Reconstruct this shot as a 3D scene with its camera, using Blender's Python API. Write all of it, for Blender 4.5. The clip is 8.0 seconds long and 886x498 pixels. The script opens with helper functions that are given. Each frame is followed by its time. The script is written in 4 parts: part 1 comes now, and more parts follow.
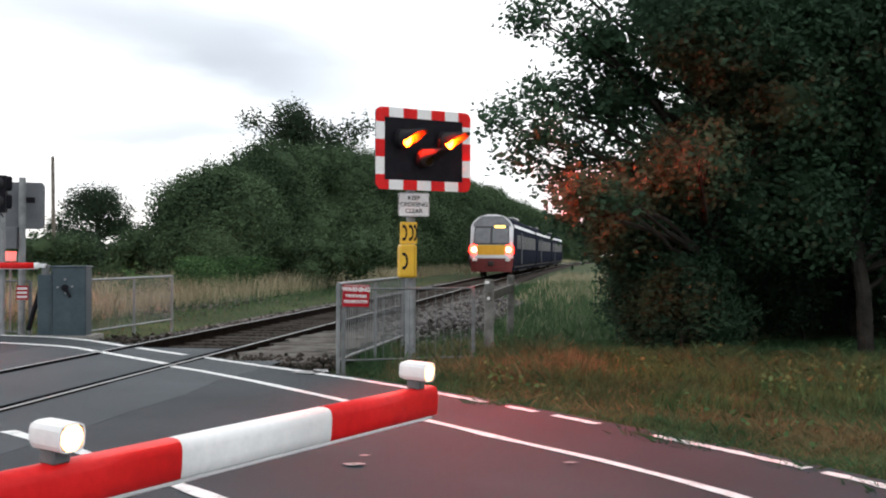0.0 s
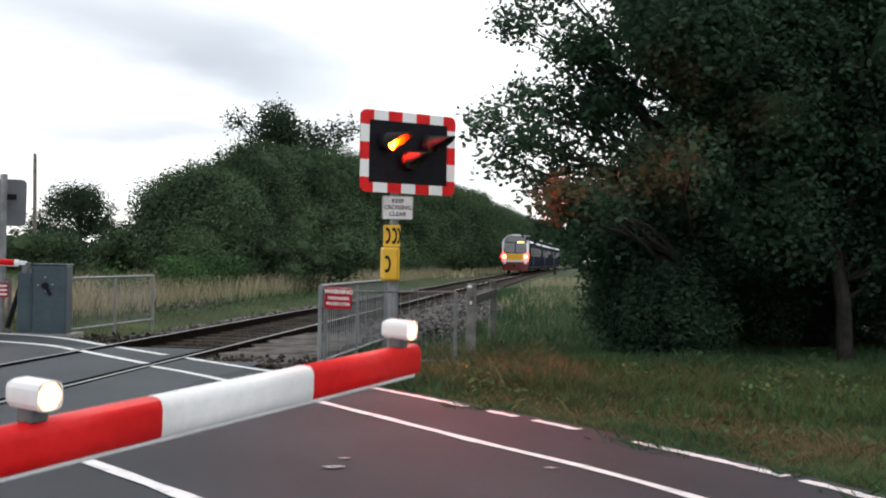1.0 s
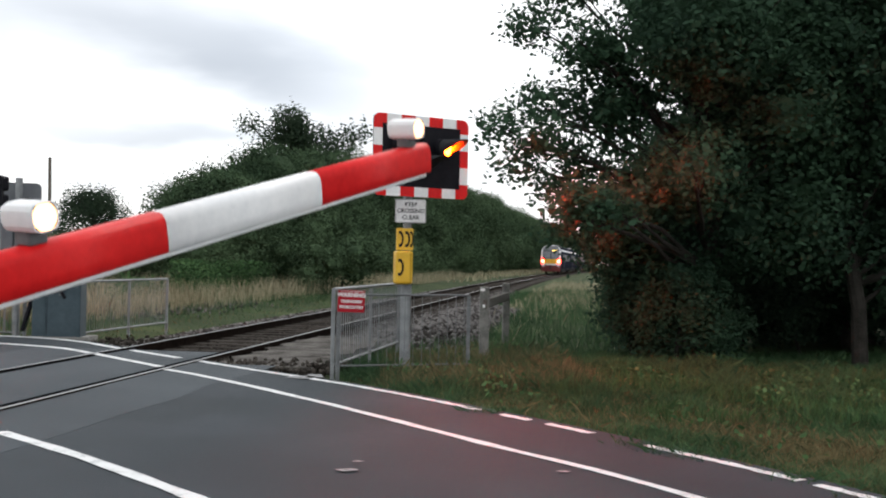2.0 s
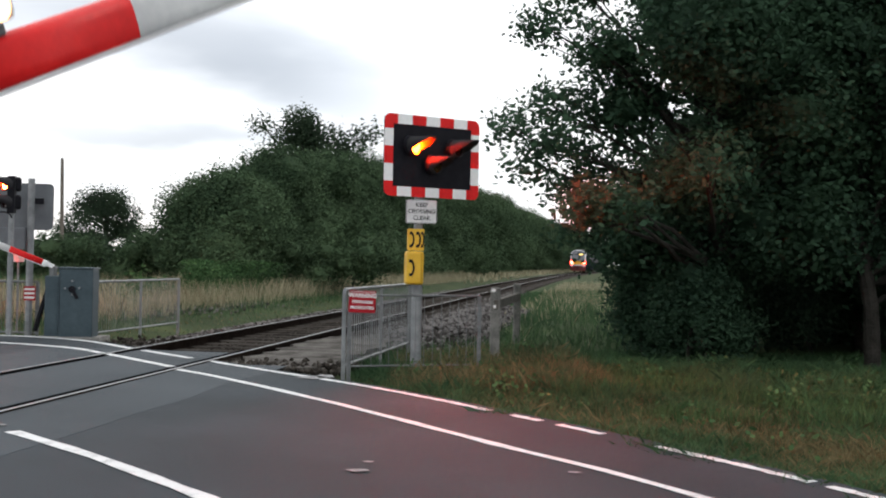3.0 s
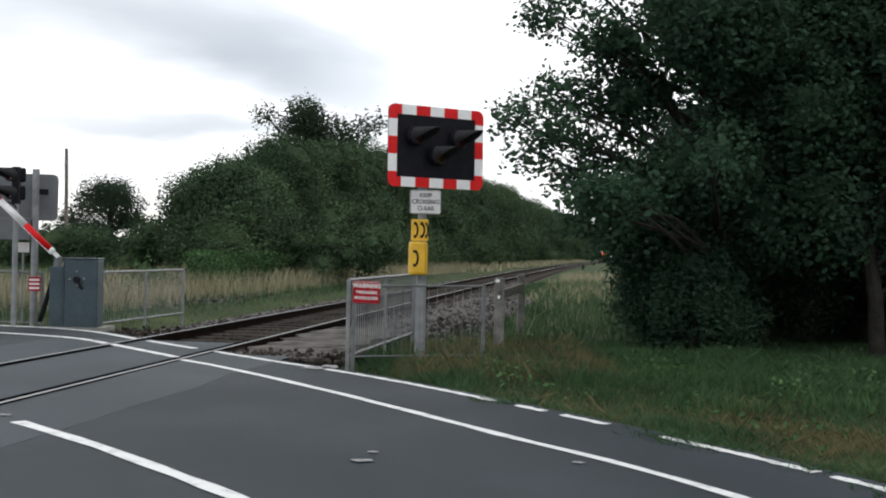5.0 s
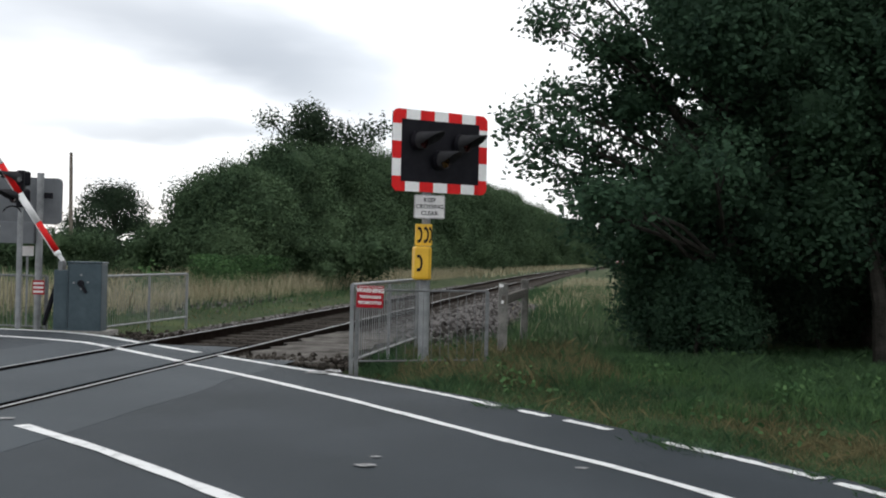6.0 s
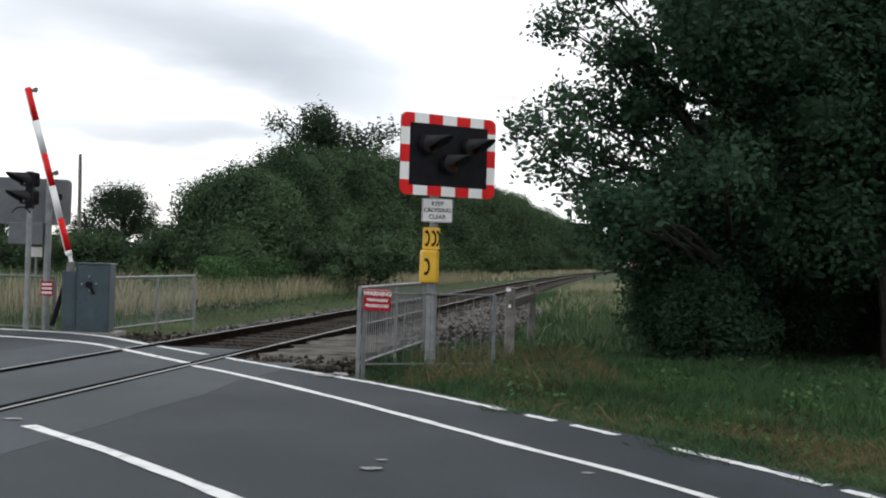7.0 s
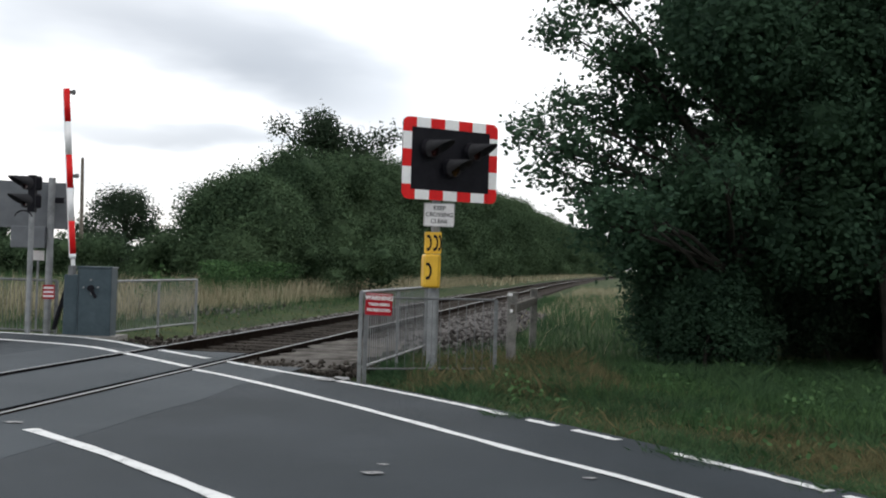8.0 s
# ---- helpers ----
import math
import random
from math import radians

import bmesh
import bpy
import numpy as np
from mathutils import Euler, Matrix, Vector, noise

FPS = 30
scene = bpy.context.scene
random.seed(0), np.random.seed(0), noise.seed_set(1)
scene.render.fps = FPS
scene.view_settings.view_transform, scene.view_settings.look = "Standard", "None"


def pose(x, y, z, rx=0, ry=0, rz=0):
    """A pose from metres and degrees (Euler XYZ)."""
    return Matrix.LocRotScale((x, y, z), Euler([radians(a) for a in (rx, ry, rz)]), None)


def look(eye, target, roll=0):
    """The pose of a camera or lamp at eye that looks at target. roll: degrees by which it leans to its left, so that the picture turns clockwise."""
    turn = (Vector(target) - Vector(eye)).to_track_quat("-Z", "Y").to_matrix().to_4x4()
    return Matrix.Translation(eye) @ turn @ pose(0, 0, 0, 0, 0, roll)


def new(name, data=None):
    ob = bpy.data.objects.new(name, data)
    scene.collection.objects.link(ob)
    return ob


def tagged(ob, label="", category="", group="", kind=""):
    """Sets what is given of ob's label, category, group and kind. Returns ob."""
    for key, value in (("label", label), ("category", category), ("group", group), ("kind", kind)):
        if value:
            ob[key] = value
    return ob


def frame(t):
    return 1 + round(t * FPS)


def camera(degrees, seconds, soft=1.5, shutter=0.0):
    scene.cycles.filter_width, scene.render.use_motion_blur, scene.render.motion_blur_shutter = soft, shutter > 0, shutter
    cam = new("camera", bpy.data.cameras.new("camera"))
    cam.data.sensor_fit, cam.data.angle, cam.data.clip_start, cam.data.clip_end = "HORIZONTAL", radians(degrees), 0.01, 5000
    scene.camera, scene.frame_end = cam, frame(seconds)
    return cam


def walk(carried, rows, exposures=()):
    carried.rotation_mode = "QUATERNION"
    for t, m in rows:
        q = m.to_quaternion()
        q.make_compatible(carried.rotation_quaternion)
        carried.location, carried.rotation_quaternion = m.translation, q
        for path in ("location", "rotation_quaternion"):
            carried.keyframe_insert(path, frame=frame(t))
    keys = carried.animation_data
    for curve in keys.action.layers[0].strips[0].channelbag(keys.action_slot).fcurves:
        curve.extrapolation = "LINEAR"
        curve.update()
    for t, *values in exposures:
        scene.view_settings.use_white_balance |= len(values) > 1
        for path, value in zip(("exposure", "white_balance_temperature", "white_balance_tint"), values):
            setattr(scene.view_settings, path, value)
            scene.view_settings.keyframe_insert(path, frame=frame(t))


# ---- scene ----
EYE = (0.0, 0.0, 1.37)
cam = camera(45.0, 8.0, soft=2.0, shutter=0.4)
# seconds, yaw, pitch, roll of the hand-held camera
PATH = [
    (0.0, -1.28, 0.30, -0.23), (0.5, -2.33, 0.365, -0.47), (1.0, -2.19, 0.506, -1.10), (1.5, -1.81, 0.622, -1.16),
    (3.0, -0.912, 0.689, -1.13), (3.5, -0.617, 0.665, -1.18), (4.0, -0.484, 0.188, -1.18), (4.5, -0.704, 0.116, -1.10),
    (6.0, -0.492, 0.427, -1.28), (6.5, -0.268, 0.527, -1.70), (7.0, -0.092, 0.613, -1.66), (7.5, -0.114, 0.677, -1.71),
    (8.0, 0.0, 0.85, -1.80),
]
walk(cam, [(t, pose(*EYE, 90 + pi_, ro, ya)) for t, ya, pi_, ro in PATH],
     exposures=[(0.0, 0.30), (0.5, 0.27), (1.5, 0.21), (4.5, 0.18), (5.2, 0.12), (8.0, 0.10)])

# ---- sky and light ----
SKY_STRENGTH = 1.15
world = bpy.data.worlds.new("world")
scene.world = world
world.use_nodes = True


def build_sky():
    nt = world.node_tree
    nt.nodes.clear()
    N, L = nt.nodes.new, nt.links.new
    out, bg = N("ShaderNodeOutputWorld"), N("ShaderNodeBackground")
    sky = N("ShaderNodeTexSky")
    sky.sky_type, sky.sun_disc = "NISHITA", False
    sky.sun_elevation, sky.sun_rotation = radians(24), radians(-20)
    dim = N("ShaderNodeVectorMath")
    dim.operation = "SCALE"
    dim.inputs["Scale"].default_value = 0.05
    L(sky.outputs[0], dim.inputs[0])
    # an overcast of bright white, with soft blue-grey banks placed to fit the camera's view
    tc = N("ShaderNodeTexCoord")
    sep = N("ShaderNodeSeparateXYZ")
    L(tc.outputs["Generated"], sep.inputs[0])

    def calc(op, p, q, clamp=False):
        n = N("ShaderNodeMath")
        n.operation, n.use_clamp = op, clamp
        for slot, v in ((0, p), (1, q)):
            if isinstance(v, (int, float)):
                n.inputs[slot].default_value = v
            else:
                L(v, n.inputs[slot])
        return n.outputs[0]
    wisp = N("ShaderNodeTexNoise")
    wisp.inputs["Scale"].default_value, wisp.inputs["Detail"].default_value, wisp.inputs["Roughness"].default_value = 4.0, 4, 0.5
    stretch = N("ShaderNodeMapping")
    stretch.inputs["Scale"].default_value = (1.0, 1.0, 3.2)
    stretch.inputs["Location"].default_value = (0.3, 0.1, 0.4)
    L(tc.outputs["Generated"], stretch.inputs[0])
    L(stretch.outputs[0], wisp.inputs["Vector"])
    depth = calc("MAXIMUM", sep.outputs[1], 0.05)
    wob = calc("MULTIPLY", calc("SUBTRACT", wisp.outputs["Fac"], 0.5), 0.16)
    u = calc("ADD", calc("DIVIDE", sep.outputs[0], depth), wob)
    v = calc("ADD", calc("DIVIDE", sep.outputs[2], depth), calc("MULTIPLY", wob, 0.55))
    bank = 0.0
    for u0, v0, slope, wide, tall, deep in ((-0.27, 0.226, -0.20, 0.14, 0.034, 0.40), (-0.15, 0.172, -0.16, 0.10, 0.026, 0.48), (-0.24, 0.205, -0.30, 0.24, 0.06, 0.26),
                                            (-0.30, 0.122, -0.05, 0.12, 0.010, 0.34), (-0.20, 0.113, -0.03, 0.08, 0.008, 0.36), (-0.30, 0.078, 0.0, 0.10, 0.016, 0.30),
                                            (-0.40, 0.200, -0.3, 0.05, 0.05, 0.22)):
        du = calc("SUBTRACT", u, u0)
        dv = calc("SUBTRACT", calc("SUBTRACT", v, v0), calc("MULTIPLY", du, slope))
        du, dv = calc("DIVIDE", du, wide), calc("DIVIDE", dv, tall)
        r2 = calc("ADD", calc("MULTIPLY", du, du), calc("MULTIPLY", dv, dv))
        bank = calc("ADD", bank, calc("MULTIPLY", calc("POWER", 0.42, r2), deep))
    ramp = N("ShaderNodeValToRGB")
    e = ramp.color_ramp.elements
    e[0].position, e[0].color = 0.06, (1.06, 1.075, 1.10, 1)
    e[1].position, e[1].color = 0.95, (0.40, 0.455, 0.535, 1)
    mid = e.new(0.40)
    mid.color = (0.70, 0.755, 0.83, 1)
    L(calc("ADD", bank, calc("MULTIPLY", calc("SUBTRACT", wisp.outputs["Fac"], 0.52), 0.5)), ramp.inputs[0])
    add = N("ShaderNodeMixRGB")
    add.blend_type = "MIX"
    add.inputs[0].default_value = 0.92
    L(dim.outputs[0], add.inputs[1])
    L(ramp.outputs[0], add.inputs[2])
    L(add.outputs[0], bg.inputs["Color"])
    bg.inputs["Strength"].default_value = SKY_STRENGTH
    L(bg.outputs[0], out.inputs["Surface"])


build_sky()
sun_data = bpy.data.lights.new("sun", "SUN")
sun_data.energy, sun_data.angle, sun_data.color = 0.5, radians(25), (1.0, 0.97, 0.92)
sun = new("sun", sun_data)
sun.matrix_world = look((0, 0, 50), (-14, -42, 31))


# ---- materials ----
def mat(name, a, b, scale=3.0, rough=0.8, bump=0.0, metal=0.0, fine=40.0, rand=0.0, isl=False, spec=0.5, c=None, edges=(0.35, 0.65), through_light=0.0):
    """A surface that varies between colours a and b at two scales, with fine relief."""
    m = bpy.data.materials.new(name)
    m.use_nodes = True
    nt = m.node_tree
    N, L = nt.nodes.new, nt.links.new
    p = nt.nodes["Principled BSDF"]
    tc = N("ShaderNodeTexCoord")
    n1, n2 = N("ShaderNodeTexNoise"), N("ShaderNodeTexNoise")
    for n, s in ((n1, scale), (n2, fine)):
        n.inputs["Scale"].default_value, n.inputs["Detail"].default_value = s, 4
        L(tc.outputs["Object"], n.inputs["Vector"])
    mixf = N("ShaderNodeMath")
    mixf.operation = "MULTIPLY_ADD"
    mixf.inputs[1].default_value = 0.35
    L(n2.outputs["Fac"], mixf.inputs[0])
    sc = N("ShaderNodeMath")
    sc.operation = "MULTIPLY"
    sc.inputs[1].default_value = 0.65
    L(n1.outputs["Fac"], sc.inputs[0])
    L(sc.outputs[0], mixf.inputs[2])
    val = mixf
    if rand:
        add = N("ShaderNodeMath")
        add.operation = "MULTIPLY_ADD"
        add.inputs[1].default_value = rand
        if isl:
            g = N("ShaderNodeNewGeometry")
            L(g.outputs["Random Per Island"], add.inputs[0])
        else:
            g = N("ShaderNodeObjectInfo")
            L(g.outputs["Random"], add.inputs[0])
        off = N("ShaderNodeMath")
        off.operation = "SUBTRACT"
        off.inputs[1].default_value = rand / 2
        L(mixf.outputs[0], off.inputs[0])
        L(off.outputs[0], add.inputs[2])
        val = add
    ramp = N("ShaderNodeValToRGB")
    e = ramp.color_ramp.elements
    e[0].position, e[0].color = edges[0], (*a, 1)
    e[1].position, e[1].color = edges[1], (*b, 1)
    if c:
        k = e.new((edges[0] + edges[1]) / 2)
        k.color = (*c, 1)
    L(val.outputs[0], ramp.inputs[0])
    L(ramp.outputs[0], p.inputs["Base Color"])
    p.inputs["Roughness"].default_value, p.inputs["Metallic"].default_value = rough, metal
    p.inputs["Specular IOR Level"].default_value = spec
    if bump:
        bp = N("ShaderNodeBump")
        bp.inputs["Strength"].default_value, bp.inputs["Distance"].default_value = bump, 0.02
        L(n2.outputs["Fac"], bp.inputs["Height"])
        L(bp.outputs[0], p.inputs["Normal"])
    if through_light:
        # thin leaves let part of the light through
        tr, mx, out = N("ShaderNodeBsdfTranslucent"), N("ShaderNodeMixShader"), nt.nodes["Material Output"]
        L(ramp.outputs[0], tr.inputs["Color"])
        mx.inputs[0].default_value = through_light
        L(p.outputs[0], mx.inputs[1])
        L(tr.outputs[0], mx.inputs[2])
        L(mx.outputs[0], out.inputs["Surface"])
    return m


def glow(name, col, strength):
    m = bpy.data.materials.new(name)
    m.use_nodes = True
    p = m.node_tree.nodes["Principled BSDF"]
    p.inputs["Base Color"].default_value = (0.2, 0.02, 0.02, 1)
    p.inputs["Emission Color"].default_value = (*col, 1)
    p.inputs["Emission Strength"].default_value = strength
    return m


ASPHALT = mat("asphalt", (0.022, 0.030, 0.036), (0.048, 0.059, 0.069), 0.45, 0.8, 0.5, fine=160, c=(0.033, 0.042, 0.050), spec=0.26)
PANEL = mat("crossing_asphalt", (0.024, 0.034, 0.042), (0.050, 0.063, 0.075), 0.5, 0.74, 0.4, fine=120, spec=0.30)
PAINT_WHITE = mat("road_paint", (0.26, 0.27, 0.275), (0.72, 0.73, 0.73), 7, 0.7, 0.4, fine=70, edges=(0.30, 0.48))
SMEAR = mat("worn_paint", (0.10, 0.105, 0.11), (0.46, 0.46, 0.46), 20, 0.8, 0.3, fine=120)
EARTH = mat("verge_earth", (0.030, 0.042, 0.020), (0.068, 0.088, 0.036), 0.5, 0.95, 0.8, fine=14, c=(0.044, 0.062, 0.028), spec=0.05)
BALLAST = mat("ballast", (0.018, 0.015, 0.013), (0.056, 0.049, 0.043), 2, 0.95, 0.9, fine=30, spec=0.03)
FLANGE = mat("flangeway_gap_shade", (0.004, 0.004, 0.005), (0.009, 0.009, 0.010), 6, 1.0, 0.0, spec=0.0)
APRON = mat("dusty_concrete_apron", (0.040, 0.036, 0.032), (0.17, 0.16, 0.148), 2.6, 0.95, 0.9, fine=26, spec=0.03)
RUBBLE = mat("dark_rubble", (0.022, 0.019, 0.016), (0.072, 0.064, 0.056), 2.0, 0.95, 0.5, rand=0.4, isl=True, spec=0.03)
STONE = mat("ballast_stone", (0.045, 0.041, 0.038), (0.19, 0.18, 0.175), 0.6, 0.95, 0.3, fine=40, rand=0.6, isl=True, spec=0.08)
SLEEPER = mat("grimy_sleeper", (0.024, 0.020, 0.017), (0.060, 0.053, 0.046), 4, 0.95, 0.4, rand=0.2, spec=0.05)
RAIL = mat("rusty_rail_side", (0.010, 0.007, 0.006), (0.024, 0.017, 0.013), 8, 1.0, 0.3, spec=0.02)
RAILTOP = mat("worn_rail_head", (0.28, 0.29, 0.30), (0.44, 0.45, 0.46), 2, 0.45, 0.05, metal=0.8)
GALV = mat("galvanised_steel", (0.17, 0.18, 0.19), (0.30, 0.315, 0.325), 6, 0.6, 0.1, metal=0.3)
GALVDARK = mat("weathered_steel", (0.09, 0.095, 0.10), (0.18, 0.19, 0.195), 8, 0.65, 0.2, metal=0.3)
CABINET = mat("blue_grey_cabinet_paint", (0.034, 0.055, 0.068), (0.058, 0.084, 0.098), 3, 0.5, 0.1, fine=18, spec=0.25)
BLACK = mat("matt_black", (0.006, 0.006, 0.009), (0.012, 0.012, 0.016), 8, 0.6, 0.1, spec=0.12)
HOOD = mat("black_cowl", (0.026, 0.026, 0.029), (0.042, 0.042, 0.046), 8, 0.6, 0.1, spec=0.1)
RED = mat("reflective_red", (0.58, 0.008, 0.010), (0.74, 0.016, 0.016), 5, 0.45, 0.05, spec=0.2)
WHITE = mat("reflective_white", (0.76, 0.77, 0.78), (0.88, 0.88, 0.88), 5, 0.45, 0.05)
SIGNWHITE = mat("sign_white", (0.58, 0.57, 0.57), (0.74, 0.73, 0.73), 5, 0.5, 0.05)
YELLOW = mat("telephone_yellow", (0.58, 0.33, 0.015), (0.74, 0.45, 0.025), 4, 0.45, 0.05)
PLATERED = mat("warning_red", (0.27, 0.006, 0.014), (0.36, 0.010, 0.020), 5, 0.55, 0.05, spec=0.15)
POSTGREY = mat("lichened_concrete_post", (0.09, 0.09, 0.085), (0.22, 0.215, 0.20), 5, 0.95, 0.5)
CONCRETE = mat("old_concrete", (0.16, 0.155, 0.145), (0.32, 0.31, 0.29), 5, 0.9, 0.5)
WOOD = mat("weathered_wood", (0.05, 0.045, 0.038), (0.12, 0.11, 0.095), 6, 0.9, 0.5)
POLEWOOD = mat("pole_wood", (0.10, 0.085, 0.07), (0.19, 0.165, 0.14), 3, 0.9, 0.3)
BARK = mat("bark", (0.016, 0.015, 0.013), (0.045, 0.042, 0.037), 6, 0.95, 0.8, spec=0.1)
LEAF = mat("alder_leaf", (0.026, 0.052, 0.034), (0.050, 0.098, 0.056), 0.7, 0.7, 0.0, fine=5, rand=0.22, isl=True, spec=0.06, through_light=0.32)
LEAFDARK = mat("wood_leaf", (0.025, 0.047, 0.032), (0.052, 0.092, 0.056), 0.5, 0.75, 0.0, fine=4, rand=0.2, isl=True, spec=0.05, through_light=0.32)
BUSHLEAF = mat("willow_leaf", (0.030, 0.055, 0.030), (0.092, 0.142, 0.074), 0.25, 0.85, 0.0, fine=2.5, rand=0.2, isl=True, spec=0.05, through_light=0.08)
FARLEAF = mat("oak_leaf", (0.022, 0.038, 0.024), (0.050, 0.078, 0.046), 0.4, 0.8, 0.0, fine=3, rand=0.3, isl=True, spec=0.06, through_light=0.25)
GRASS = mat("green_grass", (0.032, 0.070, 0.034), (0.080, 0.145, 0.066), 0.6, 0.8, 0.0, fine=5, rand=0.3, isl=True, spec=0.08, through_light=0.25, edges=(0.40, 0.60))
DRYGRASS = mat("dry_grass", (0.20, 0.185, 0.115), (0.46, 0.42, 0.29), 0.5, 0.85, 0.0, fine=5, rand=0.4, isl=True, spec=0.08, through_light=0.25)
BROWNGRASS = mat("brown_grass", (0.060, 0.062, 0.030), (0.19, 0.165, 0.090), 0.9, 0.85, 0.0, fine=5, rand=0.5, isl=True, spec=0.05, through_light=0.2)
WEED = mat("weed_leaf", (0.032, 0.074, 0.030), (0.085, 0.155, 0.062), 0.7, 0.8, 0.0, fine=5, rand=0.35, isl=True, spec=0.06, through_light=0.2)


# ---- mesh helpers ----
def part(name, bm, material, parent=None, label="", smooth=False):
    me = bpy.data.meshes.new(name)
    bm.to_mesh(me)
    bm.free()
    if smooth:
        for p in me.polygons:
            p.use_smooth = True
    me.materials.append(material)
    ob = new(name, me)
    if parent is not None:
        ob.parent = parent
    return tagged(ob, label)


def raw(name, verts, faces, material, parent=None, label="", kind=""):
    me = bpy.data.meshes.new(name)
    me.from_pydata(verts, [], faces)
    me.update()
    me.materials.append(material)
    ob = new(name, me)
    if parent is not None:
        ob.parent = parent
    return tagged(ob, label, kind=kind)


def empty(name, m, label, category, group=""):
    ob = new(name)
    ob.matrix_basis = m
    return tagged(ob, label, category, group)


def box(bm, size, at=(0, 0, 0), turn=None, bevel=0.0, seg=1):
    r = bmesh.ops.create_cube(bm, size=1.0)
    vs = r["verts"]
    bmesh.ops.scale(bm, vec=size, verts=vs)
    if bevel:
        es = list({e for v in vs for e in v.link_edges})
        o = bmesh.ops.bevel(bm, geom=es, offset=bevel, segments=seg, affect="EDGES", profile=0.5)
        vs = list({v for f in o["faces"] for v in f.verts} | {v for v in vs if v.is_valid})
    m = Matrix.Translation(at) @ (turn if turn is not None else Matrix())
    bmesh.ops.transform(bm, matrix=m, verts=vs)
    return bm


def rod(bm, a, b, r, r2=None, n=10):
    a, b = Vector(a), Vector(b)
    d = b - a
    m = Matrix.Translation((a + b) / 2) @ d.to_track_quat("Z", "Y").to_matrix().to_4x4()
    bmesh.ops.create_cone(bm, cap_ends=True, segments=n, radius1=r, radius2=r if r2 is None else r2, depth=d.length, matrix=m)
    return bm


def B(*a, **k):
    return box(bmesh.new(), *a, **k)


def RD(*a, **k):
    return rod(bmesh.new(), *a, **k)


def plate(bm, w, h, t, radius, n=6):
    """A plate with rounded corners in the xz plane, its face towards -y."""
    pts = []
    for cx, cz, a0 in ((w / 2 - radius, h / 2 - radius, 0), (-w / 2 + radius, h / 2 - radius, 90), (-w / 2 + radius, -h / 2 + radius, 180), (w / 2 - radius, -h / 2 + radius, 270)):
        for i in range(n + 1):
            a = radians(a0 + 90 * i / n)
            pts.append((cx + radius * math.cos(a), cz + radius * math.sin(a)))
    f = bm.faces.new([bm.verts.new((x, -t / 2, z)) for x, z in pts])
    o = bmesh.ops.extrude_face_region(bm, geom=[f])
    bmesh.ops.translate(bm, vec=(0, t, 0), verts=[v for v in o["geom"] if isinstance(v, bmesh.types.BMVert)])
    bmesh.ops.recalc_face_normals(bm, faces=bm.faces)
    return bm


def writing(name, text, size, m, material, parent, bold=0.018):
    cu = bpy.data.curves.new(name, "FONT")
    cu.body, cu.size, cu.align_x, cu.align_y, cu.extrude = text, size, "CENTER", "CENTER", 0.001
    cu.offset = size * bold
    tmp = bpy.data.objects.new(name, cu)
    scene.collection.objects.link(tmp)
    dg = bpy.context.evaluated_depsgraph_get()
    me = bpy.data.meshes.new_from_object(tmp.evaluated_get(dg))
    bpy.data.objects.remove(tmp)
    me.materials.clear()
    me.materials.append(material)
    ob = new(name, me)
    ob.parent = parent
    ob.matrix_basis = m @ pose(0, 0, 0, 90)
    return ob


def smooth_line(pts, step=0.5):
    """A Catmull-Rom line through the points."""
    out = []
    P = [Vector(p) for p in pts]
    P = [P[0] * 2 - P[1]] + P + [P[-1] * 2 - P[-2]]
    for i in range(1, len(P) - 2):
        n = max(1, int((P[i + 1] - P[i]).length / step))
        for k in range(n):
            t = k / n
            a, b, c, d = P[i - 1:i + 3]
            out.append(0.5 * (2 * b + (c - a) * t + (2 * a - 5 * b + 4 * c - d) * t * t + (3 * b - a - 3 * c + d) * t ** 3))
    out.append(P[-2])
    return out


def ribbon(name, line, o1, o2, z, thick, material, parent=None, ragged=0.0, seed=1):
    """A strip along a line between two sideways offsets, with thickness."""
    rng = random.Random(seed)
    vs, fs = [], []
    for i, p in enumerate(line):
        d = (line[min(i + 1, len(line) - 1)] - line[max(i - 1, 0)]).normalized()
        nrm = Vector((d.y, -d.x))
        a, b = o1 + rng.uniform(-ragged, ragged), o2 + rng.uniform(-ragged, ragged)
        for o, zz in ((a, z), (b, z), (b, z - thick), (a, z - thick)):
            q = p + nrm * o
            vs.append((q.x, q.y, zz))
    for i in range(len(line) - 1):
        k = 4 * i
        for j in range(4):
            fs.append((k + j, k + (j + 1) % 4, k + 4 + (j + 1) % 4, k + 4 + j))
    fs += [(0, 3, 2, 1), tuple(4 * (len(line) - 1) + j for j in range(4))]
    me = bpy.data.meshes.new(name)
    me.from_pydata(vs, [], fs)
    bm = bmesh.new()
    bm.from_mesh(me)
    bmesh.ops.recalc_face_normals(bm, faces=bm.faces)
    bpy.data.meshes.remove(me)
    return part(name, bm, material, parent)


# ---- the railway line: straight, then a wide bend to the right ----
TRACK0, TRACK_DIR = Vector((-4.28, 10.45)), radians(9.2)
BEND_AT, BEND_R = 50.0, 2750.0


def track(s, off=0.0):
    """Place and heading (radians right of +y) at s metres along the line and off metres to its right."""
    x = max(0.0, s - BEND_AT)
    lat = x * x / (2 * BEND_R)
    h = TRACK_DIR + x / BEND_R
    d, r = Vector((math.sin(TRACK_DIR), math.cos(TRACK_DIR))), Vector((math.cos(TRACK_DIR), -math.sin(TRACK_DIR)))
    p = TRACK0 + d * s + r * lat + Vector((math.cos(h), -math.sin(h))) * off
    return p, h


